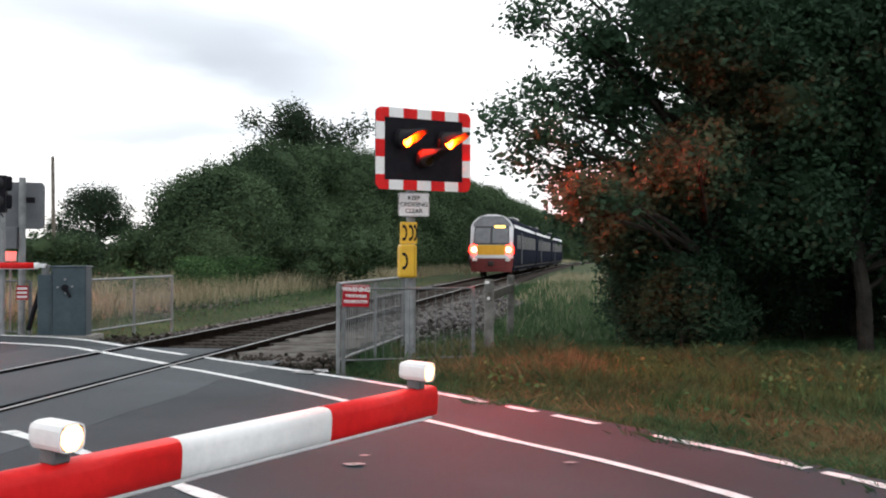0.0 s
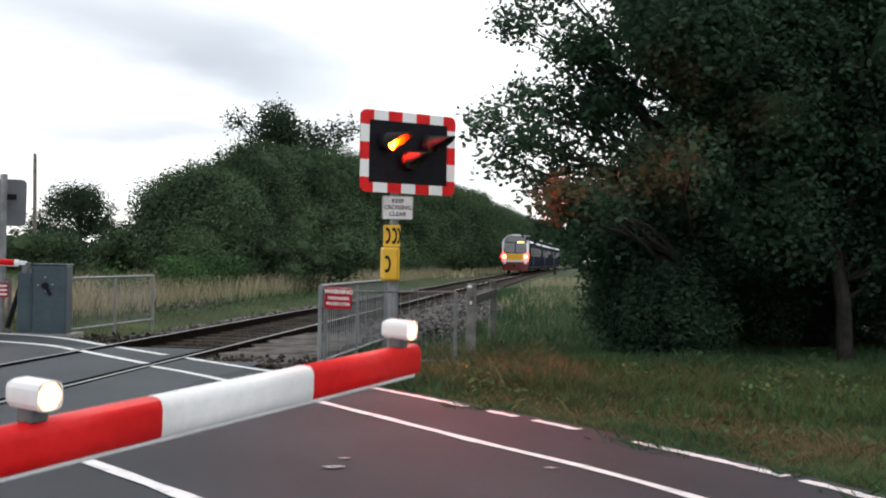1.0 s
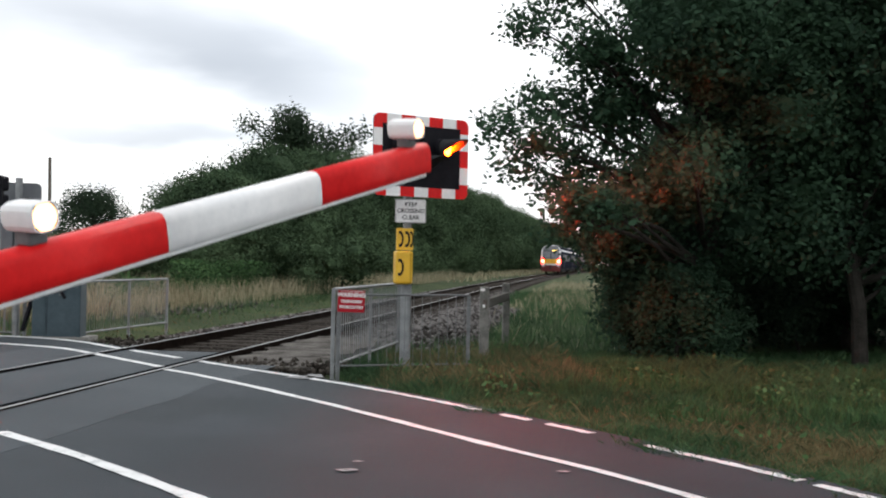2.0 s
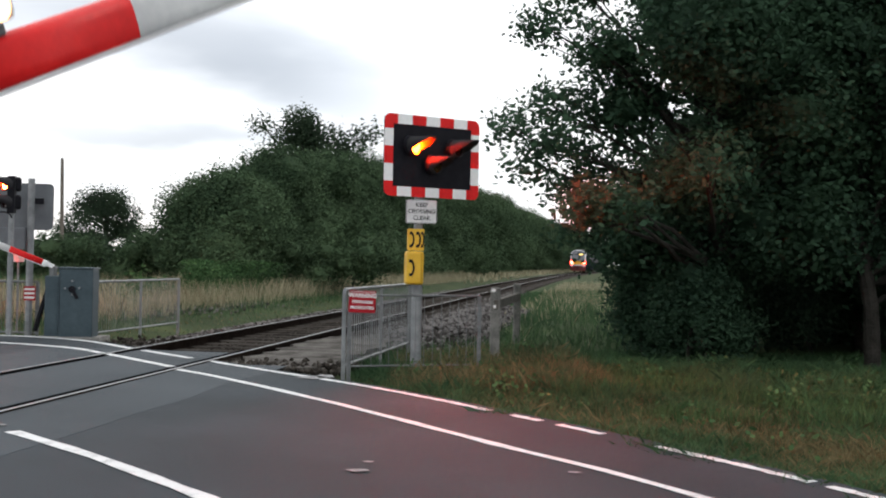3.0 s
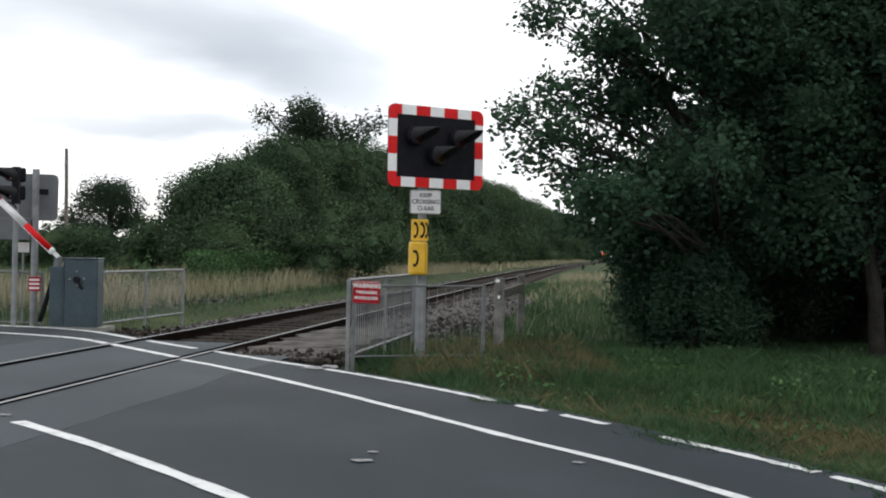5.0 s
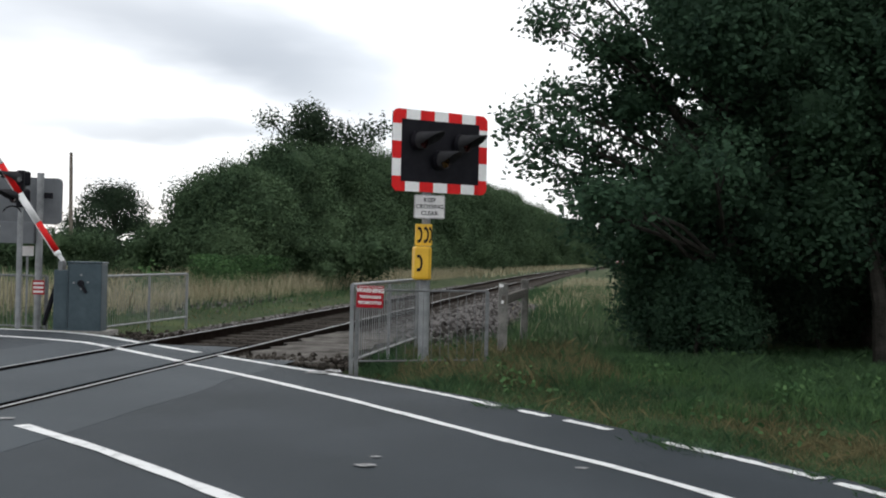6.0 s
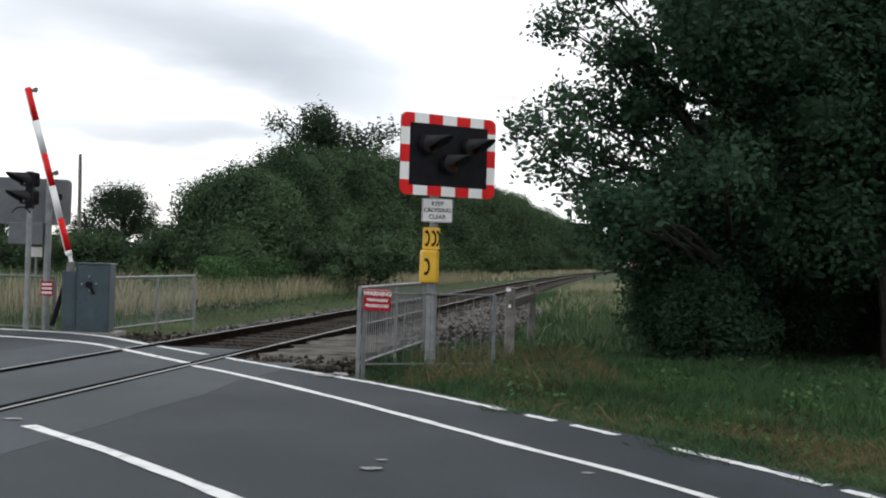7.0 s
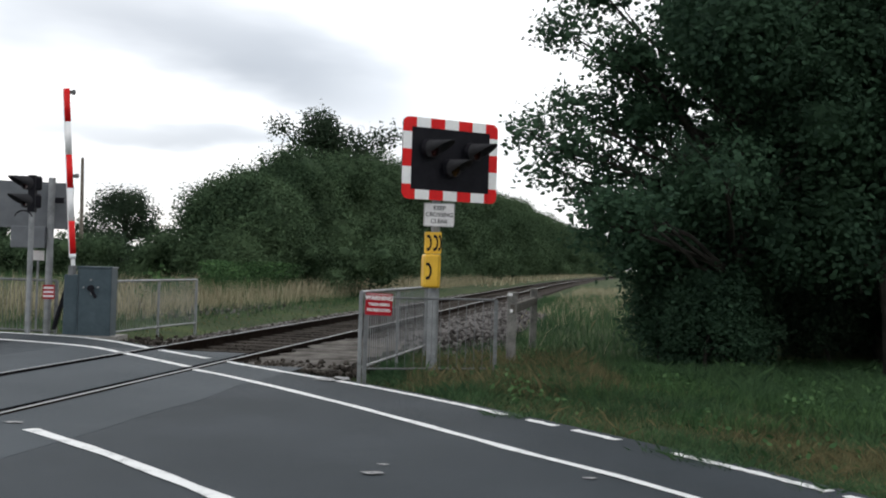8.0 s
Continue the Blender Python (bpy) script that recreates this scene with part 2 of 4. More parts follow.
def track_offset(x, y):
    v = Vector((x, y)) - TRACK0
    d, r = Vector((math.sin(TRACK_DIR), math.cos(TRACK_DIR))), Vector((math.cos(TRACK_DIR), -math.sin(TRACK_DIR)))
    s = v.dot(d)
    return s, v.dot(r) - max(0.0, s - BEND_AT) ** 2 / (2 * BEND_R)


# ---- the road's right-hand edge, from behind the camera to past the crossing ----
EDGE = smooth_line([(16, -24), (9.5, -9), (5.9, -0.5), (3.8, 4.1), (2.54, 6.85), (1.1, 9.25), (-0.47, 11.5), (-2.0, 13.25), (-3.3, 14.75),
                    (-4.25, 15.85), (-5.2, 17.0), (-6.1, 17.65), (-7.4, 18.05), (-10, 18.4), (-18, 18.9), (-40, 19.5)], 0.35)


def road_offset(x, y):
    """Metres to the right of the road's edge."""
    p = Vector((x, y))
    i = min(range(len(EDGE)), key=lambda k: (EDGE[k] - p).length_squared)
    d = (EDGE[min(i + 1, len(EDGE) - 1)] - EDGE[max(i - 1, 0)]).normalized()
    return (p - EDGE[i]).dot(Vector((d.y, -d.x)))


def ground_z(x, y):
    s, o = track_offset(x, y)
    near = max(0.0, 1.0 - max(0.0, abs(o) - 1.9) / 2.5)
    z = -0.07 - 0.20 * min(1.0, near)
    z += 0.04 * noise.noise((x * 0.3, y * 0.3, 0)) * min(1, abs(o) / 4)
    if o < -7:
        z += min(0.5, (-7 - o) * 0.06)
    return z


def build_ground():
    def axis(lo, hi, f0, f1, step):
        core = list(np.arange(f0, f1 + 1e-6, step))
        a, d = [], step
        v = f1
        while v < hi:
            d *= 1.35
            v += d
            a.append(v)
        b, d = [], step
        v = f0
        while v > lo:
            d *= 1.35
            v -= d
            b.append(v)
        return b[::-1] + core + a
    xs, ys = axis(-2500, 2500, -14, 16, 0.6), axis(-2500, 3500, -4, 60, 0.6)
    vs = [(x, y, ground_z(x, y)) for y in ys for x in xs]
    n = len(xs)
    fs = [(j * n + i, j * n + i + 1, (j + 1) * n + i + 1, (j + 1) * n + i) for j in range(len(ys) - 1) for i in range(n - 1)]
    g = raw("ground", vs, fs, EARTH)
    for p in g.data.polygons:
        p.use_smooth = True
    tagged(g, "rough grass verge and bare earth beside the line", "ground", kind="structure")


build_ground()

road = ribbon("road", EDGE, 0.12, -6.6, 0.0, 0.32, ASPHALT)
tagged(road, "worn dark grey asphalt road over the level crossing", "road", kind="structure")


def clipped(line, lo, hi):
    """The stretch of a line between two values of y, in short steps."""
    out = []
    for a, b in zip(line, line[1:]):
        n = max(1, int((b - a).length / 0.07))
        out += [a.lerp(b, i / n) for i in range(n)]
    return [p for p in out if lo <= p.y <= hi]


def build_markings():
    # the edge line, worn through where the grass has crept over it
    for k, (a, b) in enumerate(((-3, 6.75), (6.8, 8.15), (8.65, 9.12), (9.3, 9.68), (9.9, 14.2))):
        seg = clipped(EDGE, a, b)
        if len(seg) > 1:
            ribbon("white_line", seg, -0.085, 0.0, 0.0085, 0.003, PAINT_WHITE, road, 0.014, k)
    ribbon("white_line", clipped(EDGE, 14.5, 15.6), -0.10, 0.0, 0.008, 0.003, PAINT_WHITE, road, 0.006, 8)
    far = [p for p in EDGE if p.y > 15.75 and p.x > -9]
    ribbon("white_line", far, -0.10, 0.0, 0.006, 0.003, PAINT_WHITE, road, 0.006, 9)
    inner = smooth_line([(5.5, -1.3), (3.0, 3.6), (1.5, 6.62), (0.54, 8.07), (-0.3, 9.4), (-0.98, 10.4), (-1.75, 11.5), (-2.55, 12.52), (-3.0, 13.03)], 0.35)
    ribbon("white_line", inner, -0.045, 0.045, 0.0085, 0.003, PAINT_WHITE, road, 0.014, 10)
    ribbon("white_line", smooth_line([(-3.12, 13.3), (-3.8, 14.15), (-4.4, 14.9)], 0.3), -0.055, 0.055, 0.010, 0.003, PAINT_WHITE, road, 0.006, 11)
    ribbon("white_line", smooth_line([(-4.5, 15.02), (-5.05, 15.68), (-5.8, 16.15), (-6.9, 16.6), (-9, 17.0), (-14, 17.4)], 0.35), -0.055, 0.055, 0.006, 0.003, PAINT_WHITE, road, 0.006, 12)
    ribbon("white_line", smooth_line([(1.9, 0.2), (0.4, 3.4), (-0.7, 5.35), (-1.23, 6.12), (-1.92, 6.95), (-2.51, 7.62), (-3.14, 8.27)], 0.3), -0.05, 0.05, 0.0085, 0.003, PAINT_WHITE, road, 0.02, 13)

    rng = random.Random(4)
    for x, y, rx, ry in ((-1.27, 12.36, 0.22, 0.17), (-1.15, 12.48, 0.12, 0.22), (-0.42, 6.95, 0.09, 0.05), (-0.36, 7.25, 0.05, 0.03), (-3.38, 8.55, 0.10, 0.05), (1.0, 7.0, 0.05, 0.03)):
        bm = bmesh.new()
        bm.faces.new([bm.verts.new((x + rx * math.cos(a) * rng.uniform(0.6, 1.1), y + ry * math.sin(a) * rng.uniform(0.6, 1.1), 0.0125)) for a in np.linspace(0, 6.28, 15)[:-1]])
        part("paint_smear", bm, SMEAR, road)


build_markings()


def track_line(s0, s1, step=1.0):
    n = max(1, int((s1 - s0) / step))
    return [track(s0 + (s1 - s0) * i / n)[0] for i in range(n + 1)]


def build_track():
    bed = ribbon("ballast_bed", track_line(5.6, 480, 3), -1.9, 1.9, -0.15, 0.3, BALLAST)
    bed2 = ribbon("ballast_bed", track_line(-60, -4.2, 3), -1.9, 1.9, -0.15, 0.3, BALLAST)
    tagged(bed2, "grey stone ballast bed before the crossing", "ballast", kind="structure")
    tagged(bed, "grey stone ballast bed under the railway", "ballast", kind="structure")
    for o, lo in ((0.835, 1), (-0.835, 2)):
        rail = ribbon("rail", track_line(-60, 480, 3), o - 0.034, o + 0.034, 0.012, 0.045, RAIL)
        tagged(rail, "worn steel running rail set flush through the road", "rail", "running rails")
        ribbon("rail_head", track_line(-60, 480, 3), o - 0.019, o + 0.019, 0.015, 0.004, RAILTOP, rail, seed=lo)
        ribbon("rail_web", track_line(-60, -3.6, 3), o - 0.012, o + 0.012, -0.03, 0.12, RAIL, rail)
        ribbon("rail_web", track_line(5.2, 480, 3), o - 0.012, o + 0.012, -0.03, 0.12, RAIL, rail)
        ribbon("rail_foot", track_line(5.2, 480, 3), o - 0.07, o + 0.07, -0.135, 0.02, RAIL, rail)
        side = -1 if o > 0 else 1
        # No groove is cut; a near-black strip paints the shade inside it.
        ribbon("flangeway", track_line(-5.5, 5.6, 1), o + side * 0.036, o + side * 0.14, 0.0085, 0.004, FLANGE, rail)
    # paler surfacing beside and between the rails, bluish sky sheen put into its colour
    for o1, o2 in ((-0.69, 0.69), (0.88, 1.95), (-2.1, -0.88)):
        lo_, hi_ = (-30, 5.2) if o2 < 1 else (-30, 3.6)
        ribbon("crossing_panel", track_line(max(lo_, -5.2), hi_, 1), o1, o2, 0.0025, 0.0022, PANEL, road, 0.05 if abs(o1 + o2) > 1 else 0.0, 30)

    apron = ribbon("concrete_apron", track_line(3.9, 9.6, 0.25), 0.95, 2.35, -0.045, 0.2, APRON, None, 0.10, 21)
    tagged(apron, "broken pale concrete apron at the road's end beside the rail", "apron", kind="structure")


build_track()


# ---- plants ----
def leaf_cloud(pts, nrm_bias, size, rng, shape=4):
    """Verts and faces of leaves at the points, each turned at random."""
    n = len(pts)
    u = rng.normal(size=(n, 3))
    u[:, 2] *= 0.6
    u /= np.linalg.norm(u, axis=1)[:, None]
    w = rng.normal(size=(n, 3)) + np.array(nrm_bias)
    v = np.cross(w, u)
    v /= np.linalg.norm(v, axis=1)[:, None] + 1e-9
    nn = np.cross(u, v)
    s = (size * rng.uniform(0.6, 1.3, n))[:, None]
    if shape == 4:
        out = np.stack([pts - u * s * 0.5, pts + v * s * 0.32 + nn * s * 0.08, pts + u * s * 0.5, pts - v * s * 0.32 + nn * s * 0.08], 1)
        k = 4
    else:
        out = np.stack([pts - u * s * 0.5, pts - u * s * 0.2 + v * s * 0.3, pts + u * s * 0.2 + v * s * 0.28, pts + u * s * 0.55,
                        pts + u * s * 0.2 - v * s * 0.28, pts - u * s * 0.2 - v * s * 0.3], 1)
        k = 6
    return out.reshape(-1, 3), [tuple(range(i * k, i * k + k)) for i in range(n)]


def clump_points(c, r, n, rng, shell=0.55):
    d = rng.normal(size=(n, 3))
    d /= np.linalg.norm(d, axis=1)[:, None]
    q = shell + (1 - shell) * rng.random(n) ** 0.7
    q *= rng.uniform(0.78, 1.05, n)
    return np.array(c) + d * np.array(r) * q[:, None]


def limb(mesh, a, b, r1, r2, rng, n=7, bends=4):
    """A crooked tapering limb, added to the lists of verts and faces in mesh."""
    vs, fs = mesh
    a, b = Vector(a), Vector(b)
    L = (b - a).length
    side = (b - a).orthogonal().normalized()
    up = (b - a).cross(side).normalized()
    for i in range(bends + 1):
        t = i / bends
        q = a.lerp(b, t) + Vector((rng.normal(), rng.normal(), rng.normal() * 0.5)) * L * 0.025 * (0 < t < 1)
        r = r1 + (r2 - r1) * t
        o = len(vs)
        for k in range(n):
            g = 2 * math.pi * k / n
            vs.append(tuple(q + side * (r * math.cos(g)) + up * (r * math.sin(g))))
        if i:
            fs.extend((o - n + k, o - n + (k + 1) % n, o + (k + 1) % n, o + k) for k in range(n))
    fs.append(tuple(range(len(vs) - n, len(vs))))


def lump(bm, c, r, rng, sub=2, rough=0.25):
    o = bmesh.ops.create_icosphere(bm, subdivisions=sub, radius=1.0)
    k = rng.uniform(0, 50)
    for v in o["verts"]:
        f = 1 + rough * noise.noise(v.co * 2.2 + Vector((k, k, k)))
        v.co = Vector(c) + Vector((v.co.x * r[0], v.co.y * r[1], v.co.z * r[2])) * f


def tree(name, base, height, clumps, leaf, leaf_size, per_m2, label, category, seed, trunk_r=0.14, shape=4, core=0.0, group="", density_shell=0.55):
    """clumps: centre and radii in metres from the base."""
    rng = np.random.default_rng(seed)
    t = empty(name, pose(*base), label, category, group)
    bm = ([], [])
    top = Vector((rng.normal() * 0.2, rng.normal() * 0.2, height * 0.86))
    limb(bm, (0, 0, -0.3), top, trunk_r, trunk_r * 0.25, rng, 9, 6)
    for c, r in clumps:
        z = max(0.3, min(c[2] * 0.65, height * 0.8))
        root = Vector((0, 0, 0)).lerp(top, z / top.z)
        limb(bm, root, c, trunk_r * 0.38, trunk_r * 0.08, rng, 5, 4)
        for _ in range(3):
            e = Vector(c) + Vector((rng.normal() * r[0], rng.normal() * r[1], rng.normal() * r[2])) * 0.55
            limb(bm, root.lerp(Vector(c), 0.7), e, trunk_r * 0.12, trunk_r * 0.03, rng, 4, 3)
    raw("trunk", bm[0], bm[1], BARK, t)
    pts, facing = [], []
    for c, r in clumps:
        area = 4 * math.pi * ((r[0] * r[1]) ** 1.6 / 3 + (r[0] * r[2]) ** 1.6 / 3 + (r[1] * r[2]) ** 1.6 / 3) ** (1 / 1.6)
        n = int(area * per_m2)
        # leaves sit in small tufts along the twigs
        tufts = clump_points(c, r, max(3, n // 9), rng, density_shell)
        pts.append(np.repeat(tufts, 9, 0) + rng.normal(size=(len(tufts) * 9, 3)) * leaf_size * 1.25)
        out = (tufts - np.array(c)) / np.array(r)
        facing.append(np.repeat(out / (np.linalg.norm(out, axis=1)[:, None] + 1e-9), 9, 0) * 1.9 + (0, 0, 0.7))
    pts, facing = np.concatenate(pts), np.concatenate(facing)
    vs, fs = leaf_cloud(pts, facing, leaf_size, rng, shape)
    raw("crown", vs.tolist(), fs, leaf, t, kind="stuff")
    if core:
        bm = bmesh.new()
        for c, r in clumps:
            if r[0] < 0.58 and leaf is LEAF and trunk_r > 0.1:
                continue
            lump(bm, c, [q * core for q in r], rng)
        tagged(part("inner_foliage", bm, leaf, t), kind="stuff")
    return t


def random_clumps(rng, lo, hi, n, rlo, rhi, profile):
    out = []
    for _ in range(n):
        z = rng.uniform(lo, hi)
        w = profile((z - lo) / (hi - lo))
        a, q = rng.uniform(0, 2 * math.pi), math.sqrt(rng.uniform(0.05, 1))
        r = rng.uniform(rlo, rhi)
        out.append(((w * q * math.cos(a), w * q * math.sin(a), z), (r * 1.15, r * 1.15, r)))
    return out


def build_roadside_trees():
    rng = np.random.default_rng(5)
    # the tree that reaches out towards the signal
    base = (4.15, 15.2, -0.08)
    cl = random_clumps(rng, 2.0, 8.4, 46, 0.5, 0.85, lambda t: 1.8 * math.sin(math.pi * min(1, 0.3 + t * 0.75)))
    cl += [((-3.0, -0.4, 3.35), (0.34, 0.4, 0.32)), ((-2.75, -0.5, 2.85), (0.40, 0.4, 0.30)), ((-2.5, -0.3, 3.7), (0.34, 0.4, 0.30)), ((-2.35, -0.6, 3.2), (0.42, 0.5, 0.36)),
           ((-2.15, -0.3, 2.55), (0.38, 0.5, 0.25)), ((-1.95, 0, 3.75), (0.42, 0.4, 0.42)), ((-2.5, 0.1, 4.85), (0.42, 0.5, 0.3)), ((-1.9, -0.5, 4.5), (0.42, 0.4, 0.35)), ((-1.7, 0, 3.0), (0.5, 0.5, 0.5)),
           ((-2.05, 0.1, 1.95), (0.32, 0.3, 0.25)), ((-1.7, 0.2, 2.25), (0.35, 0.4, 0.3)), ((-2.0, 0.2, 5.5), (0.6, 0.6, 0.5)), ((-1.45, 0.1, 4.2), (0.5, 0.5, 0.5)), ((-1.5, -0.2, 1.7), (0.35, 0.4, 0.35)),
           ((-2.42, -2.85, 2.12), (0.30, 0.4, 0.17)), ((-2.12, -2.85, 2.24), (0.34, 0.4, 0.18)), ((-1.85, -2.85, 2.12), (0.30, 0.4, 0.18)), ((-2.1, -3.1, 2.12), (0.3, 0.3, 0.15)), ((-0.85, -2.7, 2.62), (0.2, 0.25, 0.18))]
    tree("tree", base, 8.6, cl, LEAF, 0.082, 250, "tall alder with dark green leaves beside the crossing", "tree", 11, 0.13, 6, core=0.42, group="roadside trees")
    for k, (x, y, h, w) in enumerate(((6.3, 14.9, 9.0, 1.9), (8.4, 15.8, 9.5, 2.1), (7.6, 18.2, 9.5, 2.0), (10.6, 16.4, 9.0, 2.2))):
        cl = random_clumps(rng, 1.5, h - 0.5, 34, 0.6, 1.05, lambda t: w * math.sin(math.pi * min(1, 0.3 + t * 0.72)))
        tree("tree", (x, y, -0.08), h, cl, LEAF if k < 1 else LEAFDARK, 0.09, 190, "dense dark green tree at the edge of a wood", "tree", 20 + k, 0.12, 6, core=0.42, group="roadside trees")
    # the dense wood behind
    for k in range(9):
        x, y = 6.5 + (k // 5) * 1.0 + (k % 5) * 2.4 + rng.uniform(-0.5, 0.5), 20.5 + (k // 5) * 3.4 + rng.uniform(-0.5, 0.5)
        top = 7.0 if x < 8.6 else 9.8
        cl = random_clumps(rng, 0.8, top, 22 if top < 8 else 30, 0.9, 1.4, lambda t: 1.7)
        tree("tree", (x, y, -0.1), top + 0.2, cl, LEAFDARK, 0.16, 80, "dark tree deep in the wood", "tree", 40 + k, 0.13, 4, core=0.7, group="trees of the wood")
    # undergrowth under the trees
    for k, (x, y, w, h) in enumerate(((3.26, 15.7, 0.45, 1.75), (3.8, 15.1, 0.6, 1.35), (4.6, 17.2, 0.8, 2.2), (4.2, 16.2, 0.8, 1.6), (6.3, 17.4, 1.0, 1.7), (8.2, 16.6, 1.0, 1.7), (5.6, 18.0, 1.2, 2.0), (9.8, 16.4, 1.0, 1.8))):
        cl = random_clumps(rng, 0.35, h, 12, 0.35, 0.55, lambda t: w * (1.05 - 0.6 * t))
        tree("bush", (x, y, -0.08), h, cl, LEAF if k in (0, 1, 2) else LEAFDARK, 0.07, 300, "dark leafy bush in the shade of trees", "bush", 60 + k, 0.04, 4, core=0.42, group="undergrowth")


def build_far_plants():
    rng = np.random.default_rng(9)
    # the thicket along the far side of the line
    row = [(30.8, -8.9, 4.5, 1.6), (35, -9.5, 5.5, 2.0), (40.5, -9.6, 6.3, 2.5), (48, -9.8, 7.1, 2.9), (53, -9.4, 7.7, 2.6)]
    at = 59.0
    while at < 330:
        row.append((at, -9.0, 8.3 + min(1.8, (at - 59) / 45), 2.6))
        at += 6.0 + at / 40
    for k, (s, o, h, w) in enumerate(row):
        p, _ = track(s, o)
        big = 1 + s / 90
        cl = random_clumps(rng, 0.7, h - 1.0, 20, 1.0 * min(1.35, big ** 0.5), 1.6 * min(1.35, big ** 0.5), lambda t: w * math.sqrt(max(0.05, 1 - (t * 0.92) ** 2)))
        tree("bush", (p.x, p.y, ground_z(p.x, p.y)), h, cl, BUSHLEAF, 0.09 * min(2.4, big), 250 / min(5.5, big ** 1.9), "large grey-green willow bush beside the railway", "bush", 100 + k, 0.08, 4, core=0.60, group="thicket along the line")
    # the taller tree behind the thicket
    p = Vector((-8.3, 75))
    cl = random_clumps(rng, 5, 11.0, 30, 0.8, 1.2, lambda t: 3.3 * math.sqrt(max(0.05, 1 - (t * 0.95) ** 2)) + 0.4)
    cl += [((4.1, 0, 10.3), (1.1, 1, 0.8)), ((-3.4, 0, 10.6), (0.9, 1, 0.8)), ((3.0, 0, 9.5), (1.2, 1, 0.9)), ((-0.6, 0, 11.3), (1.2, 1, 0.7))]
    tree("tree", (p.x, p.y, 0), 12.0, cl, FARLEAF, 0.24, 30, "tall dark oak behind the willow thicket", "tree", 200, 0.3, 4)
    # the oak on its own in the field
    p = Vector((-33.0, 110))
    cl = random_clumps(rng, 3.0, 7.8, 40, 0.8, 1.2, lambda t: 4.0 * math.sqrt(max(0.05, 1 - (t * 0.9) ** 2)))
    cl += [((5.2, 0, 4.2), (1.0, 1, 0.7)), ((-4.4, 0, 4.0), (1.0, 1, 0.8)), ((4.0, 0, 2.9), (1.0, 1, 0.7))]
    tree("tree", (p.x, p.y, 0), 8.3, cl, FARLEAF, 0.24, 24, "round dark oak standing alone in a field", "tree", 201, 0.3, 4)
    cl = random_clumps(rng, 1.5, 5.6, 14, 0.9, 1.4, lambda t: 2.6)
    tree("tree", (-45.5, 105, 0), 6, cl, FARLEAF, 0.3, 14, "dark hedgerow tree far across a field", "tree", 202, 0.2, 4, core=0.6)
    # hedges closing the distance
    for k in range(10):
        x, y = -58 + k * 4.6, 92 + rng.uniform(-4, 4) - k * 1.2
        h = 1.5 + rng.uniform(0, 0.9)
        cl = random_clumps(rng, 0.4, h, 22, 0.6, 0.9, lambda t: 2.7)
        tree("hedge", (x, y, 0), h, cl, FARLEAF, 0.34, 22, "dark overgrown hedge across the field", "hedge", 210 + k, 0.1, 4, core=0.75, group="far hedges")
    for k in range(9):
        x, y = -19 + k * 2.0, 44 + rng.uniform(-2, 2)
        h = 1.6 + rng.uniform(0, 0.8)
        cl = random_clumps(rng, 0.3, h, 12, 0.5, 0.8, lambda t: 1.4)
        tree("bush", (x, y, 0), h, cl, BUSHLEAF, 0.12, 130, "low green scrub behind the crossing", "bush", 230 + k, 0.04, 4, core=0.55, group="low scrub")


def blades(name, pts, h, w, material, label, seed, lean=0.35, category="grass"):
    """Tapered blades of grass, two triangles wide at the foot, rooted at the points."""
    rng = np.random.default_rng(seed)
    n = len(pts)
    hh = h * rng.uniform(0.45, 1.15, n) if np.isscalar(h) else h * rng.uniform(0.6, 1.15, n)
    a = rng.uniform(0, 2 * math.pi, n)
    sx, sy = np.cos(a) * w / 2, np.sin(a) * w / 2
    lx, ly = rng.normal(size=n) * lean * hh, rng.normal(size=n) * lean * hh
    P = np.array(pts)
    z0 = np.zeros(n)
    v = np.stack([P + np.stack([-sx, -sy, z0], 1), P + np.stack([sx, sy, z0], 1),
                  P + np.stack([sx * 0.7 + lx * 0.35, sy * 0.7 + ly * 0.35, hh * 0.6], 1), P + np.stack([lx, ly, hh], 1),
                  P + np.stack([-sx * 0.7 + lx * 0.35, -sy * 0.7 + ly * 0.35, hh * 0.6], 1)], 1).reshape(-1, 3)
    f = [tuple(range(5 * i, 5 * i + 5)) for i in range(n)]
    return tagged(raw(name, v.tolist(), f, material), label, category, kind="stuff")


